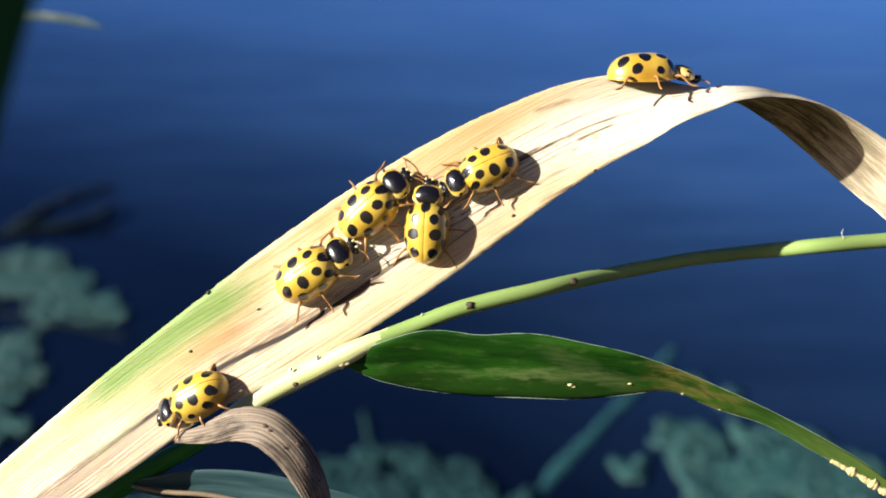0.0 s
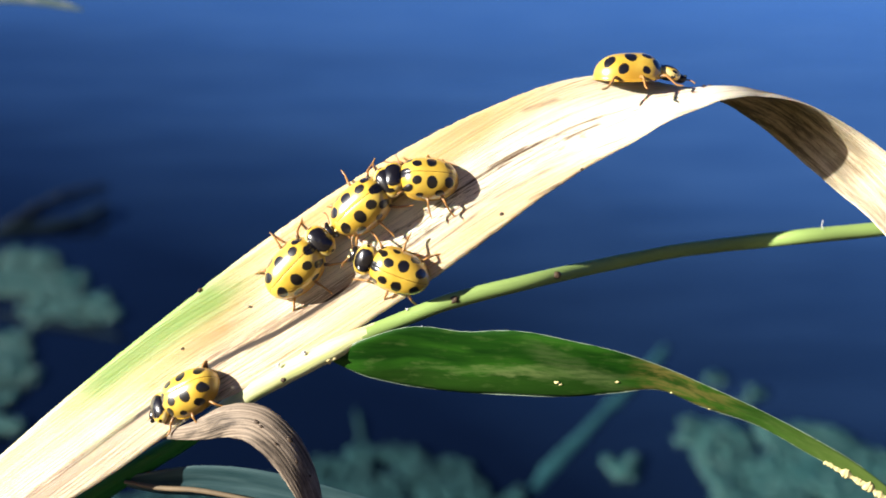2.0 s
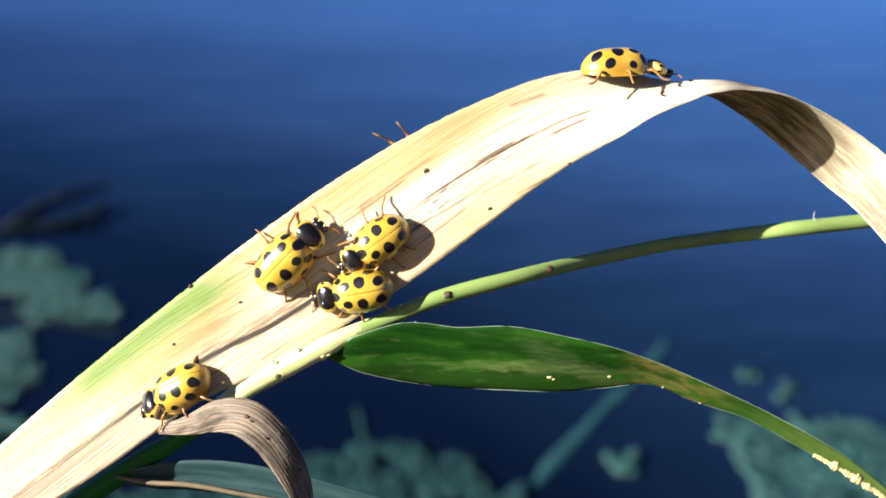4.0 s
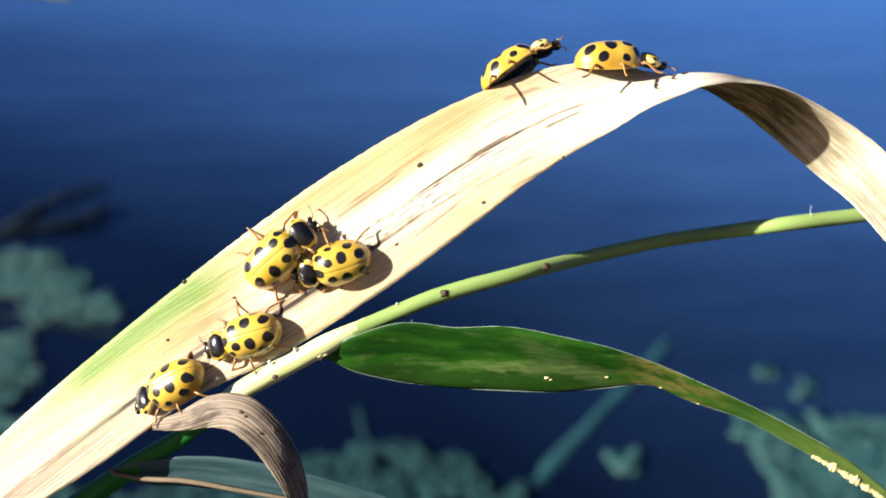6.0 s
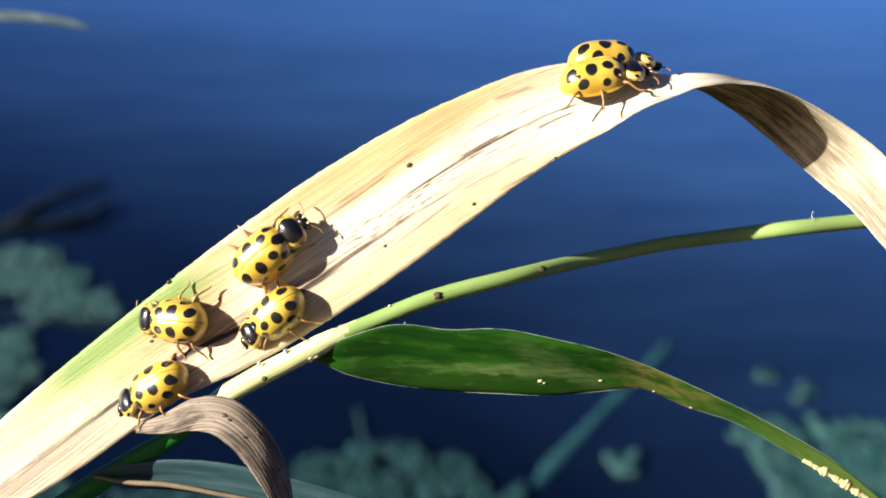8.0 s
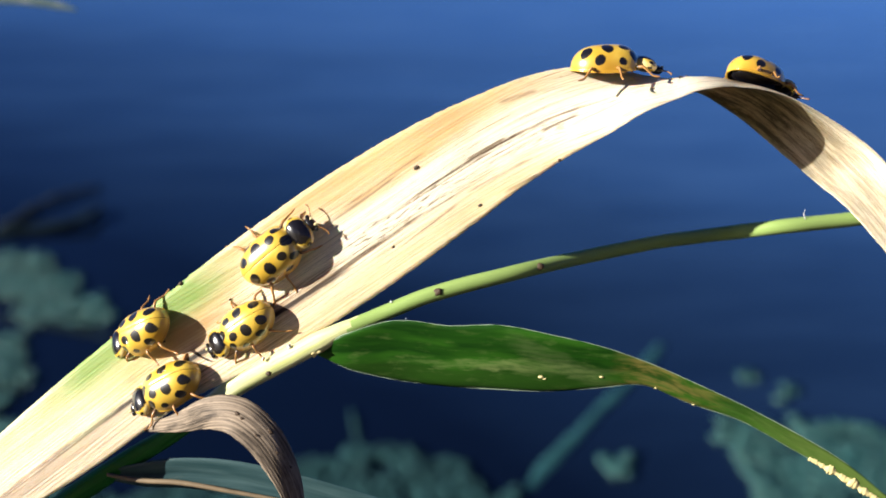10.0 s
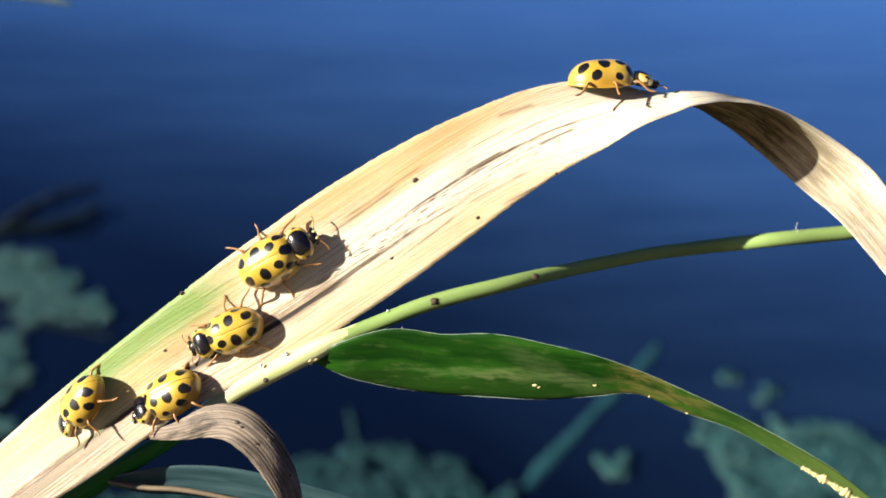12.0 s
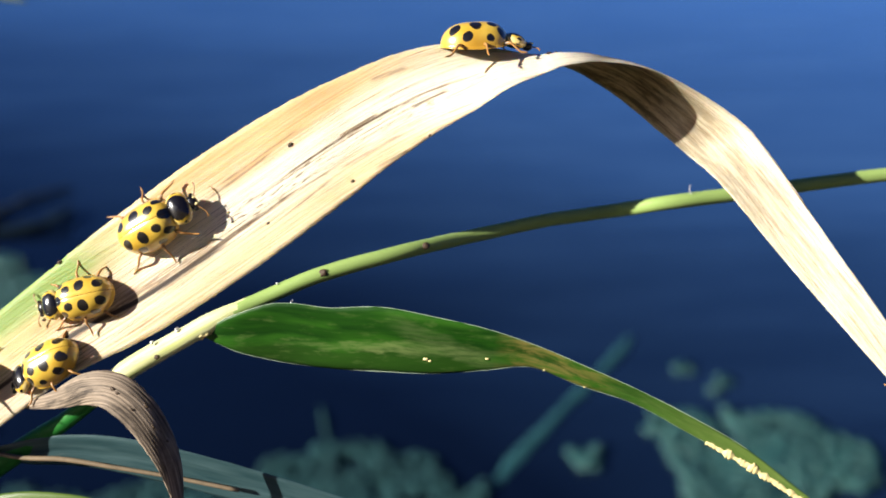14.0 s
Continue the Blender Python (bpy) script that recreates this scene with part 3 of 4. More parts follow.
def tube_mesh(name, rows, sides=12, steps=6, flat=1.0, knobs=0.0, seed=0.0, unit_mm=0.001):
    """A tapered stalk through rows of x, y, z, radius."""
    verts, uvs, faces = [], [], []
    total = (len(rows) - 1) * steps
    run, last = 0.0, None
    for i in range(total + 1):
        s = i / steps
        row = cubic(rows, s)
        t = unit(cubic(rows, s + 0.05)[:3] - cubic(rows, s - 0.05)[:3])
        a = np.array((0.0, 0.0, 1.0)) if abs(t[2]) < 0.9 else np.array((1.0, 0.0, 0.0))
        a = unit(a - t * (a @ t))
        b = np.cross(t, a)
        run += 0.0 if last is None else float(np.linalg.norm(row[:3] - last))
        last = row[:3]
        for k in range(sides):
            q = 2 * math.pi * k / sides
            r = max(row[3], 1e-4) * (1 + knobs * noise.noise((s * 2.2, math.cos(q) + seed, math.sin(q))))
            verts.append((row[:3] + (a * math.cos(q) * flat + b * math.sin(q)) * r) * unit_mm)
            uvs.append((run, r * (q - math.pi)))
    for i in range(total):
        for k in range(sides):
            m = (k + 1) % sides
            faces.append((i * sides + k, i * sides + m, (i + 1) * sides + m, (i + 1) * sides + k))
    faces.append(tuple(reversed(range(sides))))
    faces.append(tuple(total * sides + k for k in range(sides)))
    return mesh_of(name, verts, faces, uvs)


def lump_mesh(name, rx, ry, rz, rough=0.25, seed=0.0, rings=8, sides=12):
    """A small uneven grain, in millimetres."""
    verts, faces = [], []
    for i in range(rings + 1):
        a = math.pi * i / rings
        for k in range(sides):
            q = 2 * math.pi * k / sides
            d = np.array((math.sin(a) * math.cos(q), math.sin(a) * math.sin(q), math.cos(a)))
            g = 1 + rough * noise.noise((d[0] * 1.7 + seed, d[1] * 1.7, d[2] * 1.7))
            verts.append(d * g * np.array((rx, ry, rz)) * 0.001)
    for i in range(rings):
        for k in range(sides):
            m = (k + 1) % sides
            faces.append((i * sides + k, (i + 1) * sides + k, (i + 1) * sides + m, i * sides + m))
    return mesh_of(name, verts, faces)


# ---- water ----
def build_water():
    """One sheet to the horizon, denser near the bank."""
    xs = [-400, -60, -8, -2, -0.6, 0, 0.6, 2, 8, 60, 400]
    verts = [(x, y, 0.0) for y in xs for x in xs]
    n = len(xs)
    faces = [(j * n + i, j * n + i + 1, (j + 1) * n + i + 1, (j + 1) * n + i) for j in range(n - 1) for i in range(n - 1)]
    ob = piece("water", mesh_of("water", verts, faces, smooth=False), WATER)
    tagged(ob, "dark blue pond water with soft ripples", "water", kind="structure")


def build_bounce_bank():
    """An unseen grassy shore behind, rising gently from the water, added to bounce warm light and hide low sky."""
    ys, zs = (-0.45, -0.8, -1.5, -3.0, -6.0, -12.0, -25.0, -80.0, -400.0), (-0.05, 0.10, 0.55, 1.55, 3.1, 5.2, 7.0, 8.0, 8.0)
    xs = [-400, -80, -20, -8, -4, -2, -1, -0.5, 0, 0.5, 1, 2, 4, 8, 20, 80, 400]
    verts = [(x, y, z + 0.05 * noise.noise((x * 1.3, y * 1.7, 0.0))) for y, z in zip(ys, zs) for x in xs]
    n = len(xs)
    faces = [(j * n + i, (j + 1) * n + i, (j + 1) * n + i + 1, j * n + i + 1) for j in range(len(ys) - 1) for i in range(n - 1)]
    ob = piece("ground", mesh_of("ground", verts, faces), BOUNCE_BANK)
    tagged(ob, "unseen dry grassy bank, added to bounce warm light", "bank", kind="structure")


def weed_mesh(name, blobs, count, seed):
    """Small floating fronds, crowded inside overlapping discs of x, y, radius (metres)."""
    rng = random.Random(seed)
    verts, faces = [], []
    area = [b[2] ** 2 for b in blobs]
    for _ in range(count):
        bx, by, br = rng.choices(blobs, area)[0]
        a, d = rng.uniform(0, 2 * math.pi), br * math.sqrt(rng.random())
        x, y = bx + d * math.cos(a), by + d * math.sin(a)
        if noise.noise((x * 70, y * 70, seed)) < -0.34 + 0.75 * max(0.0, d / br - 0.55):
            continue
        r, sides, turn = rng.uniform(0.0012, 0.0030), 7, rng.uniform(0, 6.28)
        z = 0.0008 + rng.uniform(0, 0.0016)
        lean = rng.uniform(-0.12, 0.12), rng.uniform(-0.12, 0.12)
        base = len(verts)
        verts.append((x, y, z + 0.12 * r))
        for k in range(sides):
            q = turn + 2 * math.pi * k / sides
            rr = r * (1 + 0.25 * math.cos(q - turn))
            dx, dy = rr * math.cos(q), rr * math.sin(q)
            verts.append((x + dx, y + dy, z + dx * lean[0] + dy * lean[1]))
        for k in range(sides):
            faces.append((base, base + 1 + k, base + 1 + (k + 1) % sides))
        verts.append((x, y, -0.002))
        for k in range(sides):
            faces.append((base + sides + 1, base + 1 + (k + 1) % sides, base + 1 + k))
    return mesh_of(name, verts, faces)


def build_weed():
    mats = []
    for blobs, count, seed, label in (
            ([(-0.205, 0.575, 0.022), (-0.185, 0.545, 0.022), (-0.225, 0.60, 0.02), (-0.165, 0.535, 0.010), (-0.24, 0.56, 0.03)], 1900, 3,
             "dull green duckweed mat floating on the pond"),
            ([(-0.195, 0.490, 0.012), (-0.187, 0.470, 0.012), (-0.186, 0.446, 0.012), (-0.180, 0.425, 0.012), (-0.200, 0.51, 0.008), (-0.215, 0.47, 0.02)], 1000, 4, "small duckweed mat by the bank"),
            ([(-0.045, 0.392, 0.012), (-0.022, 0.400, 0.016), (0.000, 0.392, 0.014), (-0.02, 0.372, 0.03), (-0.06, 0.370, 0.02), (0.018, 0.378, 0.012)], 2300, 5,
             "ragged mat of dark wet duckweed near the reed"),
            ([(-0.09, 0.372, 0.02), (-0.12, 0.362, 0.02), (-0.15, 0.37, 0.02)], 900, 6, "dark wet duckweed mat under the reed"),
            ([(0.069, 0.396, 0.0034), (0.064, 0.403, 0.0022), (0.073, 0.405, 0.0018)], 70, 7, "little clump of duckweed")):
        ob = piece("duckweed", weed_mesh("duckweed", blobs, count, seed), WET_WEED if "reed" in label else WEED)
        mats.append(tagged(ob, label, "duckweed", "duckweed mats", "stuff"))
    drift = piece("duckweed_raft", weed_mesh("duckweed_raft", [(0.0, 0.0, 0.028), (0.026, 0.004, 0.024), (0.040, -0.01, 0.022),
                                                           (-0.004, 0.024, 0.006), (0.012, 0.033, 0.005), (-0.016, 0.030, 0.004), (0.01, -0.03, 0.03), (0.003, 0.066, 0.0035), (0.017, 0.056, 0.004), (0.011, 0.046, 0.003)], 3600, 8), WEED,
                  at=Matrix.Translation((0.135, 0.405, 0)))
    tagged(drift, "drifting raft of dull green duckweed", "duckweed", "duckweed mats", "stuff")
    sunk = [(0.1035, 0.505, 0.0, 0.0022), (0.094, 0.487, 0.0, 0.0034), (0.084, 0.470, 0.0, 0.0026), (0.073, 0.452, 0.0, 0.0034), (0.060, 0.431, 0.0, 0.0028), (0.046, 0.407, -0.0005, 0.0036), (0.030, 0.38, -0.001, 0.0034), (0.015, 0.36, -0.001, 0.003)]
    ob = piece("sunken_stalk", tube_mesh("sunken_stalk", sunk, 10, 8, 0.5, 0.5, 2.0, 1.0), SUNK)
    tagged(ob, "sunken teal reed stalk lying in the water", "stalk")
    twig = [(-0.264, 0.638, 0.001, 0.003), (-0.236, 0.649, 0.002, 0.004), (-0.214, 0.656, 0.003, 0.004), (-0.203, 0.665, 0.005, 0.004), (-0.200, 0.684, 0.004, 0.002)]
    ob = piece("twig", tube_mesh("twig", twig, 8, 8, 0.6, 0.6, 4.0, 1.0), TWIG)
    tagged(ob, "dark crooked twig floating on the pond", "twig")
    fork = [(-0.252, 0.648, 0.001, 0.0025), (-0.246, 0.668, 0.002, 0.0028), (-0.238, 0.694, 0.003, 0.0026), (-0.226, 0.712, 0.003, 0.0024), (-0.213, 0.728, 0.002, 0.0016)]
    piece("branch", tube_mesh("twig_branch", fork, 8, 8, 0.6, 0.6, 5.0, 1.0), BARK, ob, "greyish side branch")
    faint = [(-0.225, 0.540, 0.0, 0.002), (-0.185, 0.526, 0.001, 0.003), (-0.149, 0.512, 0.0, 0.002)]
    ob = piece("sunken_stalk", tube_mesh("sunken_stem", faint, 8, 8, 0.5, 0.4, 6.0, 1.0), TWIG)
    tagged(ob, "thin dark reed stem lying in the water", "stalk")
    sprig = [(-0.036, 0.443, 0.001, 0.0006), (-0.0335, 0.430, 0.001, 0.0013), (-0.031, 0.415, 0.0, 0.0010)]
    ob = piece("sprig", tube_mesh("sprig", sprig, 8, 6, 0.6, 0.6, 9.0, 1.0), WET_WEED)
    tagged(ob, "little sprig of sunken weed", "weed")
    return drift


# ---- the reed ----
MAIN = Blade([
    (-26.41, -16.27, 6.70, 4.00, -9, 0.03),
    (-22.37, -12.59, 5.52, 3.67, -9, 0.03),
    (-18.08, -9.22, 4.39, 4.57, -8, 0.03),
    (-13.96, -5.98, 3.29, 5.07, -8, 0.03),
    (-9.72, -3.26, 2.29, 6.28, -6, 0.03),
    (-5.37, -0.29, 1.23, 6.76, -4, 0.03),
    (-2.31, 1.79, 0.49, 6.74, -4, 0.03),
    (0.64, 3.75, -0.22, 6.36, -3, 0.03),
    (3.27, 5.38, -0.83, 5.80, -6, 0.03),
    (6.07, 6.86, -1.44, 5.18, -6, 0.03),
    (8.69, 7.86, -2.00, 4.57, -16, 0.03),
    (10.94, 8.54, -2.65, 4.30, -43, 0.00),
    (13.34, 8.99, -3.20, 3.56, -61, -0.06),
    (15.06, 9.29, -3.60, 3.22, -76, -0.15),
    (17.06, 9.16, -4.65, 2.85, -101, -0.24),
    (20.07, 8.17, -6.05, 3.45, -126, -0.25),
    (24.21, 5.18, -7.10, 3.58, -158, -0.19),
    (26.26, 2.50, -5.60, 3.48, -181, -0.08),
    (28.80, -2.15, -2.60, 2.74, -170, -0.05),
    (31.72, -7.72, 1.60, 1.80, -170, 0.00),
    (32.91, -11.10, 4.20, 0.34, -182, 0.01),
]).leaning()


def build_dry_leaf():
    leaf = thing("dry_leaf", PLANT, "arched straw-coloured dead reed leaf, still green at one edge", "leaf")
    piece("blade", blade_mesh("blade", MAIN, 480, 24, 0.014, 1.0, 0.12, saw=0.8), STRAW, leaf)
    for s, v, size in ((6.70, 0.35, 0.12), (7.25, -0.80, 0.08), (3.55, 0.99, 0.10), (3.9, 0.25, 0.06), (12.6, 0.2, 0.12), (3.12, 0.28, 0.08), (16.6, 0.1, 0.10), (17.3, 0.2, 0.08), (5.75, -0.52, 0.08), (9.0, -0.97, 0.07), (11.6, -0.2, 0.06), (13.1, 0.6, 0.12), (12.9, 0.35, 0.09)):
        p, t, w, n = MAIN.facet(s, v)
        p = (p + n * 0.07) * 0.001
        at = Matrix(((t[0], w[0], n[0], p[0]), (t[1], w[1], n[1], p[1]), (t[2], w[2], n[2], p[2]), (0, 0, 0, 1)))
        piece("speck", lump_mesh("speck", size * 1.3, size, size * 0.6, 0.6, s), SPECK, leaf, "brown speck", at)
    return leaf


STEM = [(-50.0, -262.0, -10.0, 1.2), (-47.0, -150.0, -5.0, 1.0), (-38.0, -60.0, 1.0, 0.8), (-27.0, -21.5, 2.4, 0.66),
        (-20.4, -14.6, 2.2, 0.62), (-16.1, -11.5, 2.2, 0.58), (-13.4, -9.85, 2.4, 0.49), (-9.85, -7.3, 2.8, 0.46), (-5.74, -5.12, 2.25, 0.44), (-2.82, -3.81, 1.3, 0.42), (0.37, -2.63, 0.2, 0.44),
        (4.92, -1.52, -2.0, 0.43), (9.2, -0.666, -5.8, 0.42), (14.06, 0.213, -8.6, 0.43), (18.45, 0.754, -11.0, 0.46), (21.72, 1.16, -9.95, 0.47), (26.53, 1.67, -10.6, 0.47), (37.41, 2.86, -12.0, 0.45), (48.27, 3.34, -13.0, 0.42)]
LEAFLET = Blade([(-6.40, -5.53, 2.3, 0.25, 28), (-5.40, -5.65, 2.25, 1.15, 28), (-4.20, -5.67, 2.05, 2.37, 28), (-1.90, -5.67, 1.35, 3.71, 28), (0.78, -6.03, 0.65, 3.82, 28), (3.56, -6.16, 0.0, 4.09, 28),
                 (6.30, -6.53, -0.7, 3.70, 29), (9.25, -6.85, -1.6, 2.75, 30), (11.95, -7.29, -2.5, 1.58, 34), (14.72, -8.47, -3.4, 1.54, 38), (17.85, -9.76, -4.3, 1.09, 38), (21.00, -11.48, -5.1, 1.02, 25),
                 (23.90, -13.18, -5.8, 0.81, 10), (26.85, -15.31, -6.6, 0.45, 5), (29.50, -17.22, -7.4, 0.2, 34)], cup=-0.05, fold=0.05).leaning()
NODE = Vector(lean((-5.74, -5.4, 2.3, 0))[:3]) * 0.001


def build_reed():
    reed = thing("reed", PLANT, "bent green reed stalk with one hanging green leaf", "reed")
    piece("stalk", tube_mesh("stalk", [lean(row) for row in STEM], 14, 12, 1.0, 0.05), STALK, reed)
    for x, y, z, size in ((0.30, -2.62, 0.62, 0.22), (6.0, -1.28, -2.4, 0.24), (3.2, -1.75, -0.75, 0.07), (-8.4, -6.7, 3.5, 0.13)):
        x, y, z, size = lean((x, y, z, size))
        piece("speck", lump_mesh("speck", size * 1.2, size * 0.9, size * 0.5, 0.5, x), SPECK, reed, "dark speck", pose(x / 1000, y / 1000, z / 1000, 0, 0, 25))
    for x, y, z, size in ((-1.5, -4.2, 0.9, 0.06), (-1.42, -4.02, 0.9, 0.04), (-2.2, -3.1, 1.3, 0.05), (-7.4, -5.35, 3.0, 0.10), (-8.7, -5.95, 3.3, 0.09)):
        x, y, z, size = lean((x, y, z, size))
        piece("fluff", lump_mesh("fluff", size, size * 1.3, size, 0.9, y), FLUFF, reed, "bit of white fluff", Matrix.Translation((x / 1000, y / 1000, z / 1000)))
    piece("ligule", lump_mesh("ligule", 0.42, 0.22, 0.18, 0.8, 2.0), CREAM, reed, "pale frayed leaf joint", Matrix.Translation(Vector(lean((-6.0, -5.6, 2.65, 0))[:3]) * 0.001) @ pose(0, 0, 0, 0, 0, 28))
    hair = [(23.2, 1.6, -9.7, 0.022), (23.05, 1.95, -9.6, 0.016), (23.15, 2.25, -9.6, 0.010)]
    piece("fluff", tube_mesh("fluff", [lean(row) for row in hair], 6, 4), FLUFF, reed, "white hair of fluff")
    sheath = [(-12.5, -9.2, 2.5, 0.46), (-11.6, -8.5, 2.62, 0.54), (-9.85, -7.22, 2.83, 0.57), (-7.6, -6.03, 2.65, 0.55), (-5.7, -5.06, 2.3, 0.53), (-4.4, -4.47, 1.85, 0.46), (-3.4, -4.07, 1.48, 0.42)]
    piece("sheath", tube_mesh("sheath", [lean(row) for row in sheath], 14, 8, 1.0, 0.06, 3.0), SHEATH, reed, "pale yellow-green leaf sheath")
    leaf = piece("leaf", blade_mesh("leaf", LEAFLET, 140, 16, 0.02, 4.0, 0.12), GREEN, reed, "dark green leaf with pale worn streaks",
                 Matrix.Translation(Vector(LEAFLET.point(0, 0)) * 0.001))
    leaf.data.transform(Matrix.Translation(-Vector(LEAFLET.point(0, 0)) * 0.001))
    base = LEAFLET.point(0, 0)
    strip = []
    for k in range(36):
        q = 11.3 + 2.4 * k / 35
        p = LEAFLET.point(q, -0.88 - 0.16 * noise.noise((q * 9.0, 0.0, 3.0))) - base
        strip.append((*p, 0.15 + 0.34 * abs(noise.noise((q * 4.3, 5.0, 0.0))) * min(1.0, 0.3 + k / 3, (35 - k) / 6)))
    for v, name in ((1.0, "upper"), (-1.0, "lower")):
        rim = [(*(LEAFLET.point(q, v) - base), 0.022 + 0.014 * noise.noise((q * 7.0, v, 1.0))) for q in np.linspace(0.8, 12.0, 60)]
        piece("leaf_margin", tube_mesh("leaf_margin_" + name, rim, 6, 2), MARGIN, leaf, "pale thickened leaf margin")
    piece("chewed_edge", tube_mesh("chewed_edge", strip, 10, 4, 0.6, 0.5, 7.0), CREAM, leaf, "pale chewed leaf edge")
    for q, v, size in ((5.90, -0.46, 0.10), (5.98, -0.52, 0.07), (7.05, -0.40, 0.06), (8.3, -0.9, 0.06), (9.1, -0.95, 0.05)):
        x, y, z = (LEAFLET.point(q, v) - base) * 0.001
        piece("worn_bit", lump_mesh("worn_bit", size * 1.7, size, size * 0.6, 0.8, q, 6, 8), CREAM, leaf, "pale torn bit", pose(x, y, z + 0.00008))
    return reed, leaf


def build_other_leaves():
    curl = Blade([(-14.8, -9.4, 3.9, 0.3, 0), (-12.8, -9.0, 4.7, 1.0, -2), (-11.1, -8.45, 5.3, 1.65, -6), (-9.7, -8.55, 5.5, 1.95, -14), (-8.5, -9.5, 5.4, 1.95, -22), (-7.6, -10.9, 5.1, 1.75, -30), (-7.05, -12.4, 4.6, 1.35, -36),
                  (-6.8, -13.9, 4.2, 0.85, -40), (-6.7, -15.0, 4.0, 0.3, -40)], cup=-0.10).leaning()
    t = thing("withered_leaf", PLANT, "curled grey-brown withered leaf tip", "leaf")
    piece("blade", blade_mesh("withered_blade", curl, 100, 48, 0.03, 7.0, 0.10, ridges=0.007, count_ridges=11), WITHER, t)
    for q, v, size in ((3.0, 0.1, 0.11), (3.2, 0.0, 0.08), (4.1, 0.45, 0.11), (4.7, 0.1, 0.08), (5.3, 0.4, 0.08), (3.9, -0.2, 0.06)):
        x, y, z = curl.point(q, v) * 0.001
        piece("speck", lump_mesh("speck", size * 1.6, size, size * 0.6, 0.6, q), SPECK, t, "dark speck", pose(x, y, z + 0.00005, 0, 0, -30))
    low = Blade([(-17.04, -11.98, 2.6, 0.56, 30), (-15.15, -12.0, 2.5, 1.55, 30), (-12.85, -11.97, 2.2, 2.0, 28), (-9.95, -12.43, 1.8, 2.3, 26), (-6.74, -13.36, 1.2, 2.4, 26), (-2.56, -14.74, 0.4, 2.2, 24), (2.35, -16.36, -0.6, 1.6, 24)], cup=-0.06, fold=0.06).leaning()
    t = thing("low_leaf", PLANT, "bluish green reed leaf with a brown edge", "leaf")
    piece("blade", blade_mesh("low_blade", low, 80, 14, 0.02, 9.0, 0.10), BLUISH, t)
    rib = [(-16.81, -11.9, 2.95, 0.10), (-15.03, -12.2, 3.0, 0.13), (-13.01, -12.35, 2.85, 0.14), (-10.44, -12.9, 2.45, 0.12), (-7.84, -13.5, 1.95, 0.11), (-4.03, -14.5, 1.2, 0.12)]
    piece("midrib", tube_mesh("midrib", [lean(row) for row in rib], 8, 8), RIB, t, "dry brown leaf rib")


def build_foot_leaf():
    foot = Blade([(-46.0, -60.0, -2.0, 2.4, 0), (-30.0, -22.5, 2.0, 2.0, 0), (-21.5, -16.4, 3.0, 1.8, 0), (-16.6, -14.9, 3.2, 1.7, 5), (-13.4, -14.75, 3.2, 1.5, 8), (-10.2, -15.3, 3.0, 1.1, 8), (-7.0, -16.4, 2.6, 0.3, 8)], cup=-0.06).leaning()
    t = thing("foot_leaf", PLANT, "yellow-green reed leaf low beside the stalk", "leaf")
    piece("blade", blade_mesh("foot_blade", foot, 90, 10, 0.02, 15.0, 0.10), YELLOWING, t)


# A taller reed by the shore leans between the sun and the leaf for a moment.
TALL_SUN = unit(np.array(SUN_WAY))
TALL_TOP = np.array((5.0, 6.6, -1.2)) + TALL_SUN * 600.0
TALL_ALONG = unit(np.array((8.0, 4.6, -2.6)) - TALL_SUN * (np.array((8.0, 4.6, -2.6)) @ TALL_SUN))
TALL_UP = np.cross(TALL_SUN, TALL_ALONG)
TALL_DOWN = np.array((0.0, -math.cos(math.radians(TILT)), -math.sin(math.radians(TILT))))


def build_tall_reed():
    reach = [(-9, 0, 0, 0.2), (-4, 0, 0, 0.9), (2, 0, 0, 1.4), (10, 3, 0, 1.5), (24, 14, 0, 1.6), (50, 34, 0, 1.8), (90, 50, 8, 2.0), (130, 55, 60, 2.3), (150, 55, 170, 2.6), (160, 55, 330, 2.9), (165, 55, 560, 3.1), (167, 55, 860, 3.3)]
    rows = [(*(TALL_TOP + TALL_ALONG * u + TALL_UP * h + TALL_DOWN * d), q) for u, h, d, q in reach]
    t = thing("tall_reed", PLANT, "tall bent green reed by the shore", "reed")
    piece("stalk", tube_mesh("tall_stalk", rows, 10, 8, 1.0, 0.08, 5.0), FRESH, t)
    return t


TALL_SWAY = [(0, 34.0), (0.75, 34.0), (0.9, 8.0), (1.0, 0.0), (1.1, 3.0), (1.2, 16.0), (1.4, 34.0), (14, 34.0)]


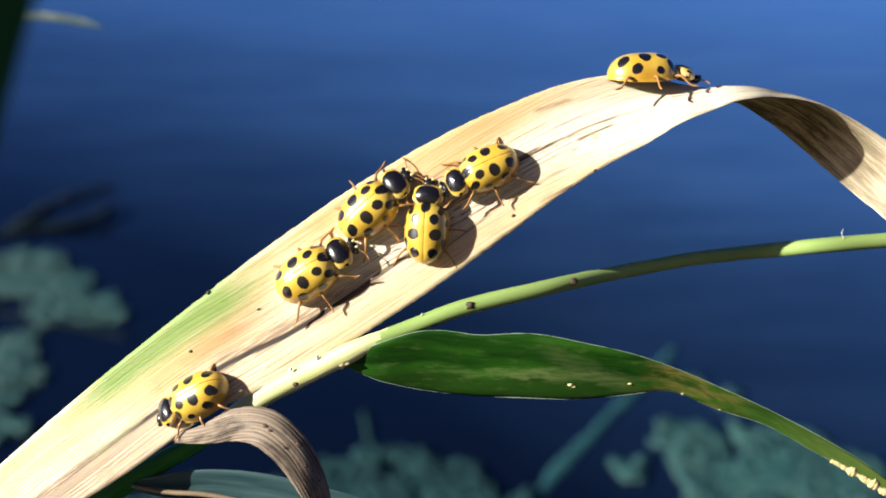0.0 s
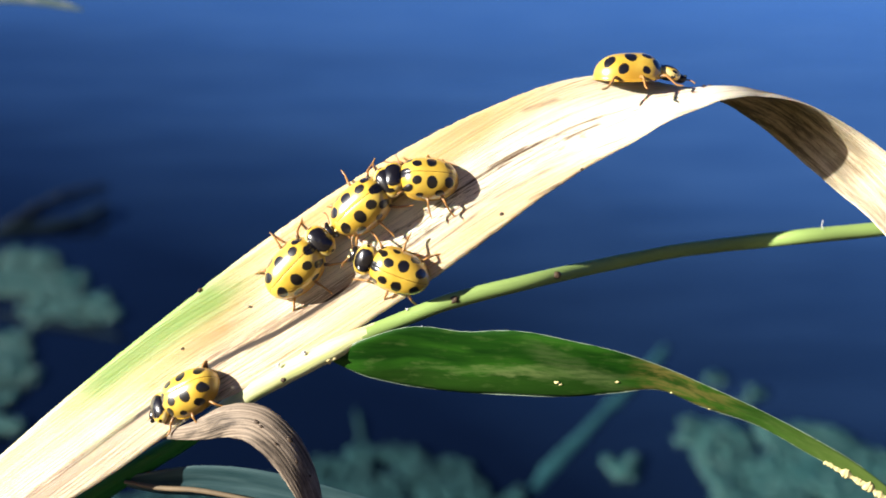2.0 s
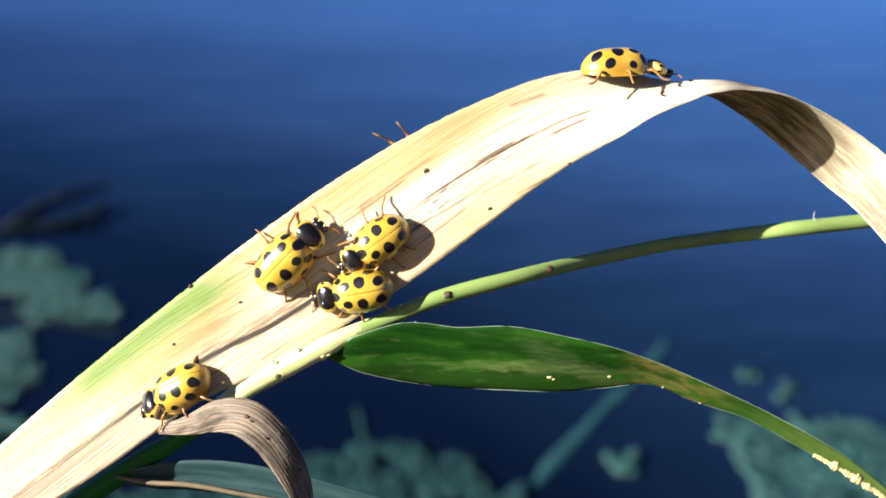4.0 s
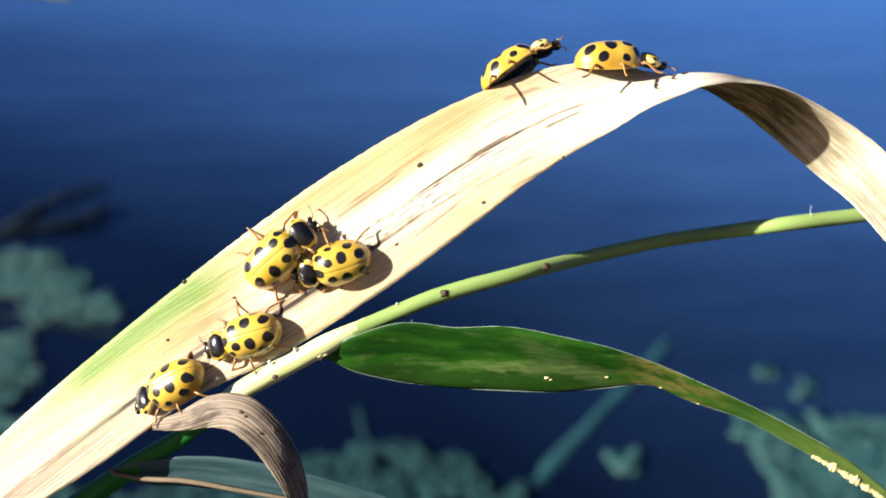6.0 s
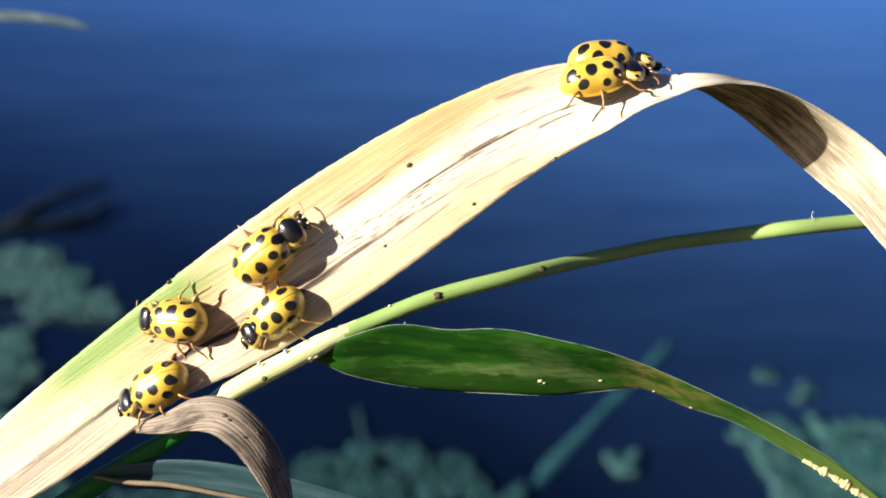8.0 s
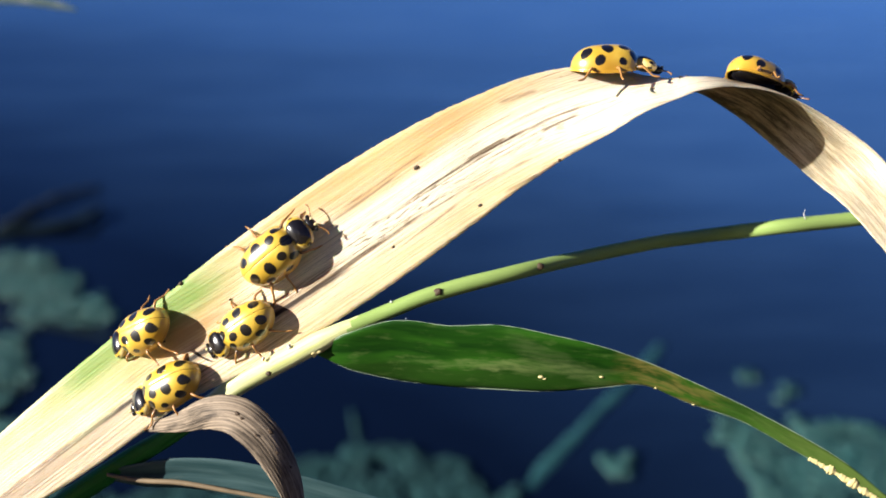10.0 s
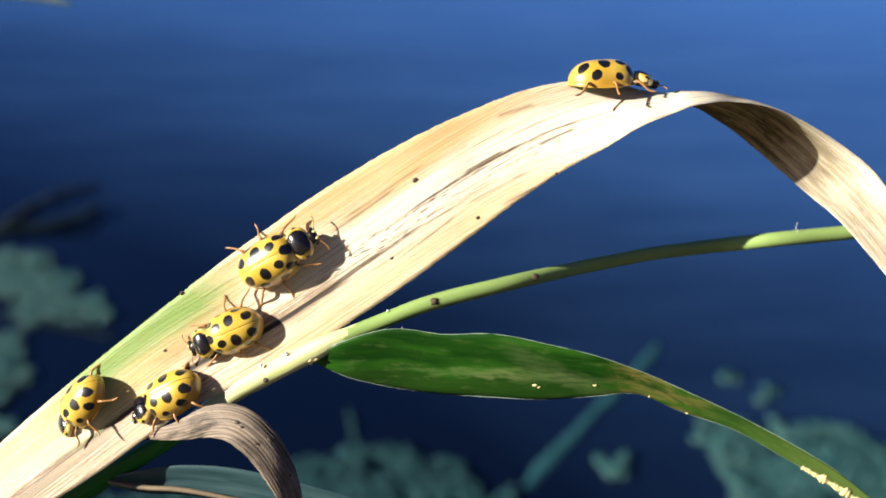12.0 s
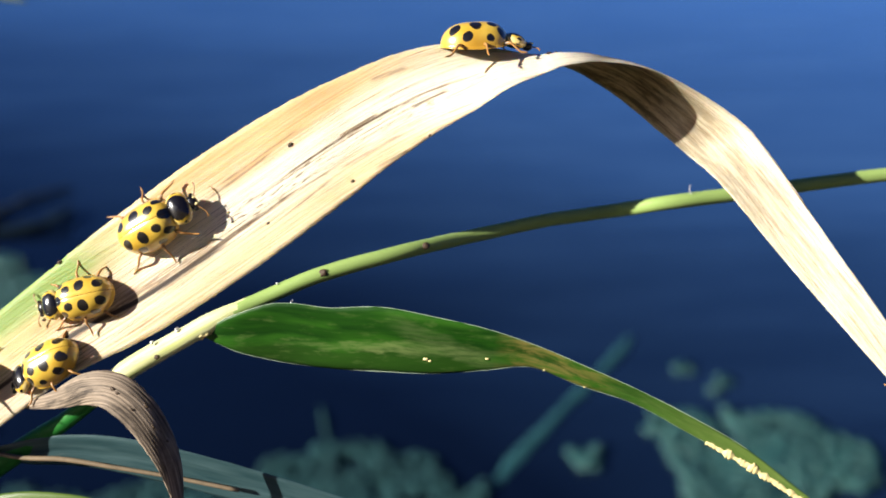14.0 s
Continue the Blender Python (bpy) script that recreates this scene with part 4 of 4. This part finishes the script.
def build_swaying_blades():
    far = Blade([(-96.0, -240.0, -60.0, 2.0, 0), (-92.0, -80.0, -60.0, 1.8, 0), (-80.0, 10.0, -60.0, 1.6, 5), (-62.0, 22.5, -60.0, 1.4, 10), (-51.0, 24.3, -60.0, 1.1, 15), (-44.2, 24.3, -60.0, 1.0, 20), (-40.7, 24.0, -60.0, 0.95, 25), (-38.4, 23.6, -60.0, 0.8, 30), (-36.5, 23.1, -60.0, 0.2, 30)], cup=0.05)
    a = thing("far_blade", PLANT, "pale green reed blade swaying behind", "leaf")
    piece("blade", blade_mesh("far_blade", far, 110, 6, 0.02, 11.0, 0.10), PALE, a)
    tip = Blade([(-34.0, -252.0, -2.0, 2.6, -10), (-27.0, -110.0, 0.0, 2.4, -15), (-22.5, -40.0, 1.0, 2.0, -20), (-21.0, -20.0, 1.6, 1.6, -28), (-20.5, -10.67, 2.0, 1.3, -30), (-19.9, -7.4, 2.0, 1.1, -35), (-19.6, -5.0, 2.0, 1.0, -40), (-19.5, -2.64, 2.0, 0.9, -40), (-19.95, -0.56, 2.0, 0.9, -30),
                 (-20.6, 0.62, 2.0, 0.7, -10), (-21.5, 1.25, 2.0, 0.1, 0)], cup=0.08).leaning()
    b = thing("green_blade", PLANT, "fresh green reed blade with a curling tip", "leaf")
    piece("blade", blade_mesh("green_blade", tip, 130, 8, 0.02, 12.0, 0.10), FRESH, b)
    near = Blade([(-48.0, -276.0, 60.0, 6.0, 0), (-44.0, -120.0, 60.0, 6.0, -20), (-38.0, 0.0, 60.0, 5.0, -40), (-24.0, 15.0, 50.0, 4.2, -50), (-14.6, 12.3, 40.0, 4.0, -53), (-11.90, 8.48, 36.0, 3.9, -53), (-12.10, 6.85, 36.0, 3.4, -53),
                  (-12.23, 5.22, 36.0, 2.8, -53), (-12.30, 3.59, 36.0, 2.0, -53), (-12.39, 1.96, 36.0, 1.2, -53), (-12.49, 0.33, 36.0, 0.2, -53)], cup=0.05)
    c = thing("near_blade", PLANT, "dark green reed blade hanging close by", "leaf")
    piece("blade", blade_mesh("near_blade", near, 110, 8, 0.02, 13.0, 0.12), DUSKY, c)
    return a, b, c


FAR_SWAY = [(0, 0.0, 0.0), (0.5, 0.11, -0.57), (1, -0.66, 0.29), (1.5, -0.68, 0.68), (2, -1.24, 1.77), (2.5, -0.79, 2.13), (3, -0.82, 2.28), (4, -1.01, 3.2), (5.5, -1.32, 3.3), (6, -1.41, 2.32), (6.5, 0.72, -1.9), (7, 0.65, -2.0),
            (7.5, 2.2, -2.83), (8, 0.98, -0.85), (8.3, 1.3, -1.19), (10.5, -1.07, 2.27), (11, -1.33, 2.41), (12, -1.22, 2.73), (13, -0.52, 2.66), (13.5, 0.65, 2.39), (14, 2.26, 1.6)]
TIP_SWAY = [(0, -8.8, -1.5), (0.2, -8.5, -1.4), (0.4, -0.12, -0.56), (0.5, 0.0, 0.0), (0.7, -8.0, -1.0), (1.0, -9.5, -1.4), (7.4, -8.7, 0.3), (7.5, -7.5, 0.6), (7.6, -2.66, 1.8), (7.7, -7.5, 0.6), (8.0, -7.5, 0.6), (8.1, -1.67, 1.95), (8.2, -4.2, 1.5), (8.4, -8.5, 0.0), (8.8, -9.0, 0.0), (14, -9.0, 0.0)]
NEAR_SWAY = [(0, 0.0, 0.0, 0.0), (0.5, 0.26, 0.0, 0.0), (0.7, -0.07, 0.0, 0.0), (1, -0.52, 0.0, 0.0), (1.3, -1.04, 0.0, 3.9), (1.6, -1.43, 0.0, 9.1), (3.2, -1.56, 0.0, 9.8), (5.3, -1.43, 0.0, 9.1), (7.2, -1.3, 0.0, 7.8), (7.4, 0.39, 0.0, 0.7), (7.5, 1.45, 0.13, 0.0), (7.8, 1.1, -0.07, 0.0), (8.1, 0.91, 0.78, 0.0), (8.2, 0.65, 0.78, 0.7), (8.6, -1.43, 0.0, 9.1), (10.3, -1.43, 0.0, 9.8), (14, -1.43, 0.0, 9.1)]
REED_SWAY = [(0, -0.05, 0.02, -1.08), (0.5, -0.09, 0.01, -1.0), (1, -0.22, 0.05, -0.38), (1.5, -0.24, 0.10, -0.48), (2, -0.23, 0.11, -0.44), (2.5, -0.16, 0.06, -0.30), (3, -0.09, 0.08, -0.50), (5.5, 0.12, -0.08, 0.48), (6, 0.14, -0.23, 0.22),
             (6.5, 0.0, 0.0, 0.0), (7, 0.0, -0.03, -0.05), (7.5, 0.32, -0.04, -0.52), (8, 0.38, -0.18, 0.01), (10.5, -0.10, 0.10, -0.43), (11, -0.15, 0.13, -0.59), (11.5, -0.08, 0.08, -0.33), (12, -0.12, 0.15, -0.60), (12.5, -0.06, 0.10, -0.65),
             (13, 0.11, 0.03, -0.42), (13.5, 0.35, -0.19, 0.0), (14, 0.60, -0.36, 0.33)]
LEAF_TURN = [(0, 2.1, 1.9), (0.5, -0.1, 1.7), (1, -1.6, 0.7), (2, -1.5, 0.9), (3, -1.3, 0.8), (5.5, 0.4, -0.1), (6, -0.8, -0.2), (6.5, 0, 0), (7, 0.5, 0.3), (7.5, 2.2, 1.1), (8, 1.6, 0), (10.5, -3.0, 0.1), (11.5, -3.5, 0.3), (12.5, -3.1, 0.5), (13, -4.3, 0.4), (13.5, -7.1, 0.1), (14, -9.1, -0.6)]


# ---- ladybirds ----
def shell_point(a, b, lift=0.0):
    """a: 0 front to 1 rear; b: 0 at the seam to 1 at the rim (one side). Millimetres."""
    x = 1.80 - 3.70 * a
    e = min(max((x + 0.05) / 1.85, -1.0), 1.0)
    blunt = 3.3 if e > 0 else 2.15                       # square shoulders, drawn-out rear
    half = 1.31 * (1 - abs(e) ** blunt) ** 0.52
    high = 1.31 * (1 - abs(e) ** (3.0 if e > 0 else 2.5)) ** 0.55
    q = b * math.pi / 2
    y = half * math.sin(q) ** 0.95
    z = 0.50 - 0.16 * (1 - e * e) + (high + 0.08) * math.cos(q) ** 0.85
    return np.array((x, y, z + lift))


def shell_mesh(name, side):
    nu, nv = 44, 22
    verts, uvs, faces = [], [], []
    for i in range(nu + 1):
        a = (1 - math.cos(math.pi * i / nu)) / 2
        arc, last = 0.0, None
        for j in range(nv + 1):
            p = shell_point(a, j / nv)
            arc += 0.0 if last is None else float(np.linalg.norm(p - last))
            last = p
            gap = 0.008 if j == 0 else 0.0
            verts.append(np.array((p[0], side * (p[1] + gap), p[2] - (0.02 if j == 0 else 0))) * 0.001)
            uvs.append((p[0], arc))
        p = shell_point(a, 1.0)                           # flared lip, then the turned-under rim
        for wide, drop in ((1.045, 0.03), (1.04, 0.07), (0.90, 0.08)):
            verts.append(np.array((p[0] * (1.02 if wide > 1 else 0.97), side * p[1] * wide, p[2] - drop)) * 0.001)
            uvs.append((p[0], arc + 0.1))
    w = nv + 4
    for i in range(nu):
        for j in range(nv + 3):
            f = (i * w + j, i * w + j + 1, (i + 1) * w + j + 1, (i + 1) * w + j)
            faces.append(f if side < 0 else tuple(reversed(f)))
    return mesh_of(name, verts, faces, uvs)


def half_dome(name, rx, ry, rz, nose=2.0, flat=0.25, rings=9, sides=24):
    """A closed rounded cap: broad across, flattened below."""
    verts, faces = [], []
    for i in range(rings + 1):
        a = math.pi * i / rings
        for k in range(sides):
            q = 2 * math.pi * k / sides
            cx, cy = math.cos(q), math.sin(q)
            x = math.copysign(abs(cx) ** (2 / nose), cx) * math.sin(a)
            y = cy * math.sin(a)
            z = math.cos(a)
            verts.append((x * rx * 0.001, y * ry * 0.001, (z if z > 0 else z * flat) * rz * 0.001))
    for i in range(rings):
        for k in range(sides):
            m = (k + 1) % sides
            faces.append((i * sides + k, (i + 1) * sides + k, (i + 1) * sides + m, i * sides + m))
    return mesh_of(name, verts, faces)


def leg_mesh(name, side, reach, bend):
    """Thigh, shin and foot, from the hip outwards; the claw rests on the leaf."""
    rows = [(0, 0, 0, 0.10), (0.02, side * 0.42 * reach, 0.08, 0.115), (0.05, side * 0.88 * reach, 0.14, 0.080), (0.08 + 0.1 * bend, side * 1.08 * reach, 0.0, 0.066),
            (0.10 + 0.35 * bend, side * 1.38 * reach, -0.31, 0.056), (0.12 + 0.55 * bend, side * 1.58 * reach, -0.385, 0.058), (0.14 + 0.75 * bend, side * 1.76 * reach, -0.40, 0.028)]
    return tube_mesh(name, rows, 7, 3)


HIPS = [(0.98, 42, 1.0, 0.35), (0.22, -4, 1.08, -0.15), (-0.55, -44, 1.18, -0.45)]     # along the body, swing, reach, bend of the foot


def build_ladybird(at, label):
    bug = thing("ladybird", at, label, "ladybird", "yellow ladybirds on the leaf")
    belly = half_dome("abdomen", 1.56, 1.08, 0.42, 2.0, 0.6)
    piece("abdomen", belly, BLACK, bug, "black underside", Matrix.Translation((-0.00005, 0, 0.00045)))
    for side in (1, -1):
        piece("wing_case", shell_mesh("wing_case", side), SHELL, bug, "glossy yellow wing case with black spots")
    piece("collar", half_dome("collar", 0.68, 0.96, 0.50, 2.7, 0.7), COLLAR, bug, "yellow shield with a round black patch", pose(0.00212, 0, 0.00056, 0, 19, 0))
    head = piece("head", half_dome("head", 0.32, 0.42, 0.26, 2.4, 0.9), BLACK, bug, "black head with pale marks", pose(0.00284, 0, 0.00028, 0, 30, 0))
    for side in (1, -1):
        piece("eye", lump_mesh("eye", 0.13, 0.12, 0.14, 0.0), EYE, head, at=Matrix.Translation((0.00008, side * 0.00042, 0.00008)))
        piece("cheek_mark", lump_mesh("cheek_mark", 0.10, 0.07, 0.04, 0.3), CREAM, head, "pale yellow mark", Matrix.Translation((0.00016, side * 0.00020, 0.00027)))
        feeler = [(0.22, side * 0.30, 0.06, 0.042), (0.36, side * 0.56, 0.12, 0.034), (0.48, side * 0.80, 0.10, 0.034), (0.50, side * 0.98, 0.05, 0.055), (0.48, side * 1.08, 0.02, 0.03)]
        piece("antenna", tube_mesh("antenna", feeler, 6, 3), AMBER, head, "thin amber antenna")
    for x, swing, reach, bend in HIPS:
        for side in (1, -1):
            piece("leg", leg_mesh("leg", side, reach, bend), LEG, bug, "amber jointed leg", pose(x / 1000, side * 0.00055, 0.00040, 0, 0, -side * swing))
    return bug


def seat(s, v, heading, lift=0.0, roll=0.0, pitch=0.0):
    """The pose of a ladybird on the dry leaf: s along it, v across (past 1 it goes round the edge, past 2 it is on the back)."""
    if v <= 1.0:
        p, t, w, n = MAIN.facet(s, v)
    elif v < 2.0:
        p, t, w, n = MAIN.facet(s, 1.0)
        a = (v - 1.0) * math.pi
        w, n = math.cos(a) * w - math.sin(a) * n, math.cos(a) * n + math.sin(a) * w
    else:
        p, t, w, n = MAIN.facet(s, 3.0 - v)
        w, n = -w, -n
    h = math.radians(heading)
    x = math.cos(h) * t + math.sin(h) * w
    y = np.cross(n, x)
    p = (p + n * (0.06 + lift)) * 0.001
    m = Matrix(((x[0], y[0], n[0], p[0]), (x[1], y[1], n[1], p[1]), (x[2], y[2], n[2], p[2]), (0, 0, 0, 1)))
    return PLANT @ m @ pose(0, 0, 0, roll, pitch, 0)


build_water()
build_bounce_bank()
raft = build_weed()
build_dry_leaf()
reed, reed_leaf = build_reed()
build_other_leaves()
build_foot_leaf()
tall_reed = build_tall_reed()
far_blade, tip_blade, near_blade = build_swaying_blades()

# time, place along the leaf, place across, heading, lift, roll, pitch
REST_TOP = seat(10.69, 0.63, -2.15, -0.05, -43.67, -5.59)
REST_LOW = seat(2.99, -0.65, 173.79, -0.07, 19.5, 7.38)
STAYER = [
    (0, 4.49, 0.21, -1, 0.09, -16, -6), (0.5, 4.52, 0.21, 1, 0.09, -15, -6), (1, 4.52, 0.19, -1, 0.09, -15, -6), (1.5, 4.46, 0.33, 18, 0.09, -9, -5),
    (2, 4.48, 0.33, 12, 0.09, -2, -4), (2.5, 4.46, 0.32, 14, 0.08, -0, -4), (3, 4.47, 0.35, 12, 0.08, 2, -5), (5.5, 4.49, 0.36, 9, 0.09, -1, -5),
    (6, 4.45, 0.36, 6, 0.08, -1, -5), (6.5, 4.48, 0.38, 8, 0.07, -1, -6), (7, 4.49, 0.41, 5, 0.08, -2, -5), (7.5, 4.49, 0.40, 9, 0.09, -3, -5),
    (8, 4.50, 0.38, 5, 0.08, -5, -9), (10.5, 4.48, 0.43, 4, 0.09, -3, -7), (11, 4.50, 0.43, 1, 0.09, -3, -8), (12, 4.50, 0.51, -5, 0.08, -4, -11),
    (13, 4.52, 0.51, -5, 0.08, -8, -11), (14, 4.54, 0.49, -7, 0.09, -7, -11)]
DOWNHILL = [
    (0, 6.00, -0.21, 53, 0.13, -1, -7), (0.5, 5.71, -0.34, 75, 0.12, 1, -10), (1, 5.63, -0.38, 74, 0.10, 2, -12), (1.5, 5.46, -0.60, 106, 0.11, -6, -12),
    (2, 5.44, -0.59, 126, 0.11, -14, -12), (2.5, 5.33, -0.61, 134, 0.11, -15, -7), (3, 5.31, -0.67, 146, 0.10, -16, -3), (4.2, 4.88, -0.70, 158, 0.09, -12, 1),
    (5.3, 4.38, -0.64, 167, 0.08, -8, 4), (5.5, 4.33, -0.51, 162, 0.08, -7, 5), (6, 3.88, -0.49, 168, 0.08, 1, 3), (6.5, 3.82, -0.42, 173, 0.08, 10, 2),
    (7, 3.84, -0.42, 154, 0.08, 2, 6), (7.5, 3.65, 0.02, 128, 0.07, -6, 11), (8, 3.49, 0.26, 144, 0.05, -2, 15), (10.5, 2.91, 0.59, 169, 0.06, 26, 21),
    (11, 2.68, 0.54, 170, 0.06, 20, 22), (12, 2.29, 0.34, 187, 0.05, 35, 19), (12.5, 2.31, 0.36, 165, 0.06, 28, 22), (13, 2.32, 0.35, 156, 0.06, 20, 25),
    (13.5, 2.31, 0.23, 150, 0.06, 20, 25), (14, 2.24, 0.21, 148, 0.06, 20, 25)]
FOLLOWER = [
    (0, 7.29, 0.08, 174, 0.09, 15, -8), (0.5, 7.21, -0.14, 175, 0.09, 18, -6), (1, 6.90, -0.04, 165, 0.09, 20, -4), (1.5, 6.63, -0.04, 162, 0.10, 21, -8),
    (2, 6.50, 0.35, 146, 0.10, 21, -12), (2.5, 6.20, 0.54, 169, 0.10, 9, -8), (3, 5.80, 0.30, 180, 0.10, -4, -4), (5.3, 5.51, -0.44, 187, 0.09, -9, -6),
    (5.5, 5.21, -0.30, 193, 0.09, -9, -6), (6, 4.98, -0.24, 164, 0.10, -23, -7), (6.5, 4.60, -0.06, 161, 0.11, -37, -7), (7, 4.54, -0.01, 183, 0.09, -36, 0),
    (7.5, 4.37, -0.11, 188, 0.07, -35, 8), (8, 4.33, -0.51, 186, 0.07, 10, 9), (10.5, 3.90, -0.28, 178, 0.08, 9, 4), (11, 3.91, -0.25, 170, 0.08, 4, 2),
    (12, 3.84, -0.11, 172, 0.07, -4, -1), (12.5, 3.85, -0.10, 171, 0.07, -4, -1), (13, 3.84, -0.02, 157, 0.06, -4, -1), (13.5, 3.72, 0.10, 159, 0.07, -0, -2),
    (14, 3.61, 0.15, 161, 0.07, 3, -2)]
CLIMBER = [
    (0, 5.45, 0.52, 10, 0.04, -18, -6), (0.5, 5.50, 0.56, 5, 0.05, -10, -7), (1, 5.47, 0.52, 2, 0.06, -1, -7), (1.5, 5.54, 0.54, -1, 0.06, -5, -8),
    (2, 5.50, 0.54, 8, 0.05, -10, -8), (2.5, 5.38, 0.68, 20, 0.06, -18, -6), (3, 5.42, 0.84, 23, 0.06, -27, -4), (3.1, 5.50, 1.22, 18, 0.00), (3.2, 5.60, 1.62, 16, 0.00),
    (3.5, 5.95, 2.05, 16, 0.00), (3.9, 6.50, 2.35, 12, 0.00), (4.6, 7.60, 2.40, 0, 0.00), (5.3, 8.15, 2.50, -8, 0.45, 20), (5.5, 8.45, 2.42, -12, 0.50, 30),
    (5.7, 8.80, 2.16, -14, 0.60, 40), (5.9, 8.85, 2.10, -16, 0.50, 55), (6, 8.85, 2.03, -16, 0.30, 72), (6.1, 8.90, 1.35, -16, 0.00), (6.2, 9.10, 0.92, -12, 0.00, -24),
    (6.5, 9.46, 0.44, -10, 0.08, -53, -6), (7, 10.43, 0.01, -9, 0.12, -33, -9), (7.5, 10.15, 0.22, -6, 0.12, -41, -9), (8, 10.33, 0.17, -6, 0.11, -32, -6),
    (8.3, 10.85, 0.10, -3, 0.06, -15, -3), (8.6, 11.40, 0.00, 0, 0.04), (9.0, 12.30, -0.08, 0, 0.04), (9.4, 13.20, -0.15, 0, 0.03), (9.7, 13.90, -0.18, 0, 0.02), (10.0, 14.60, -0.20, 0, 0.00),
    (10.3, 15.25, -0.30, 0, 0.00), (10.4, 15.35, -0.50, 0, 0.00), (10.5, 15.50, -0.60, 0, 0.00), (10.6, 15.72, -0.60, 0, 0.00), (10.7, 16.00, -0.60, 0, 0.00), (10.8, 16.30, -0.65, 0, 0.00),
    (10.9, 16.45, -0.70, 0, 0.00), (11.0, 16.65, -0.74, 0, 0.00), (11.2, 17.05, -0.72, 0, 0.00), (11.5, 17.55, -0.50, 0, 0.00), (12, 18.10, -0.30, 0, 0.00), (12.5, 18.70, -0.10, 0, 0.00),
    (13, 19.40, -0.20, -15, 0.00), (13.5, 19.85, -0.60, -55, 0.00), (14, 20.00, -1.00, -85, 0.00)]

MOVERS = [(STAYER, build_ladybird(seat(*STAYER[0][1:]), "glossy yellow black-spotted ladybird sitting on the leaf"))]
for rows in (DOWNHILL, FOLLOWER, CLIMBER):
    MOVERS.append((rows, copy_thing(MOVERS[0][1], seat(*rows[0][1:]))))
    MOVERS[-1][1]["label"] = "glossy yellow black-spotted ladybird walking on the leaf"
for at, words in ((REST_TOP, "yellow black-spotted ladybird resting on the crest of the leaf"), (REST_LOW, "yellow black-spotted ladybird resting by the withered leaf")):
    bug = copy_thing(MOVERS[0][1], at)
    bug["label"] = words
    bug.scale = (1.03,) * 3 if "crest" in words else (0.93,) * 3
for (rows, bug), size in zip(MOVERS, (0.99, 0.90, 0.88, 0.97)):
    bug.scale = (size,) * 3


def step_rows(leg, speed_rows, phase):
    """Swing of one leg while its ladybird walks."""
    rest = leg.matrix_basis.copy()
    rows, gait = [], 0.0
    last = speed_rows[0]
    for k in range(0, 141, 2):
        t = k / 10
        now = [float(np.interp(t, [r[0] for r in speed_rows], [r[i] for r in speed_rows])) for i in (1, 2, 3)]
        if k:
            gait += 3.0 * abs(now[0] - last[0]) * 3.2 + 1.5 * abs(now[1] - last[1]) * 2.5 + abs(now[2] - last[2]) / 30.0
        last = now
        rows.append((t, rest @ pose(0, 0, 0, 5 * math.cos(gait + phase), 0, 13 * math.sin(gait + phase))))
    return rows


def motions():
    for rows, bug in MOVERS:
        walk(bug, [(r[0], seat(*r[1:])) for r in rows])
        legs = [o for o in bug.children if o.name.startswith("leg")]
        for i, leg in enumerate(legs):
            walk(leg, step_rows(leg, rows, math.pi * ((i // 2 + i) % 2)))
    walk(far_blade, [(t, PLANT @ Matrix.Translation((x / 1000, y / 1000, 0))) for t, x, y in FAR_SWAY])
    walk(tip_blade, [(t, PLANT @ Matrix.Translation((x / 1000, y / 1000, 0))) for t, x, y in TIP_SWAY])
    walk(near_blade, [(t, PLANT @ Matrix.Translation((x / 1000, y / 1000, z / 1000))) for t, x, y, z in NEAR_SWAY])
    walk(reed, [(t, PLANT @ Matrix.Translation(NODE + Vector((x, y, 0)) * 0.001) @ pose(0, 0, 0, 0, 0, rz) @ Matrix.Translation(-NODE)) for t, x, y, rz in REED_SWAY])
    walk(tall_reed, [(t, PLANT @ Matrix.Translation(Vector(TALL_UP) * (h * 0.001))) for t, h in TALL_SWAY])
    rest = reed_leaf.matrix_basis.copy()
    walk(reed_leaf, [(t, rest @ pose(0, 0, 0, 0, ry, rz)) for t, ry, rz in LEAF_TURN])
    walk(raft, [(t, Matrix.Translation((x, 0.405, 0))) for t, x in RAFT])


RAFT = [(0, 0.103), (1, 0.109), (2, 0.116), (3, 0.124), (5.5, 0.136), (6.5, 0.138), (8, 0.137), (10.5, 0.131), (12.5, 0.124), (14, 0.118)]
motions()
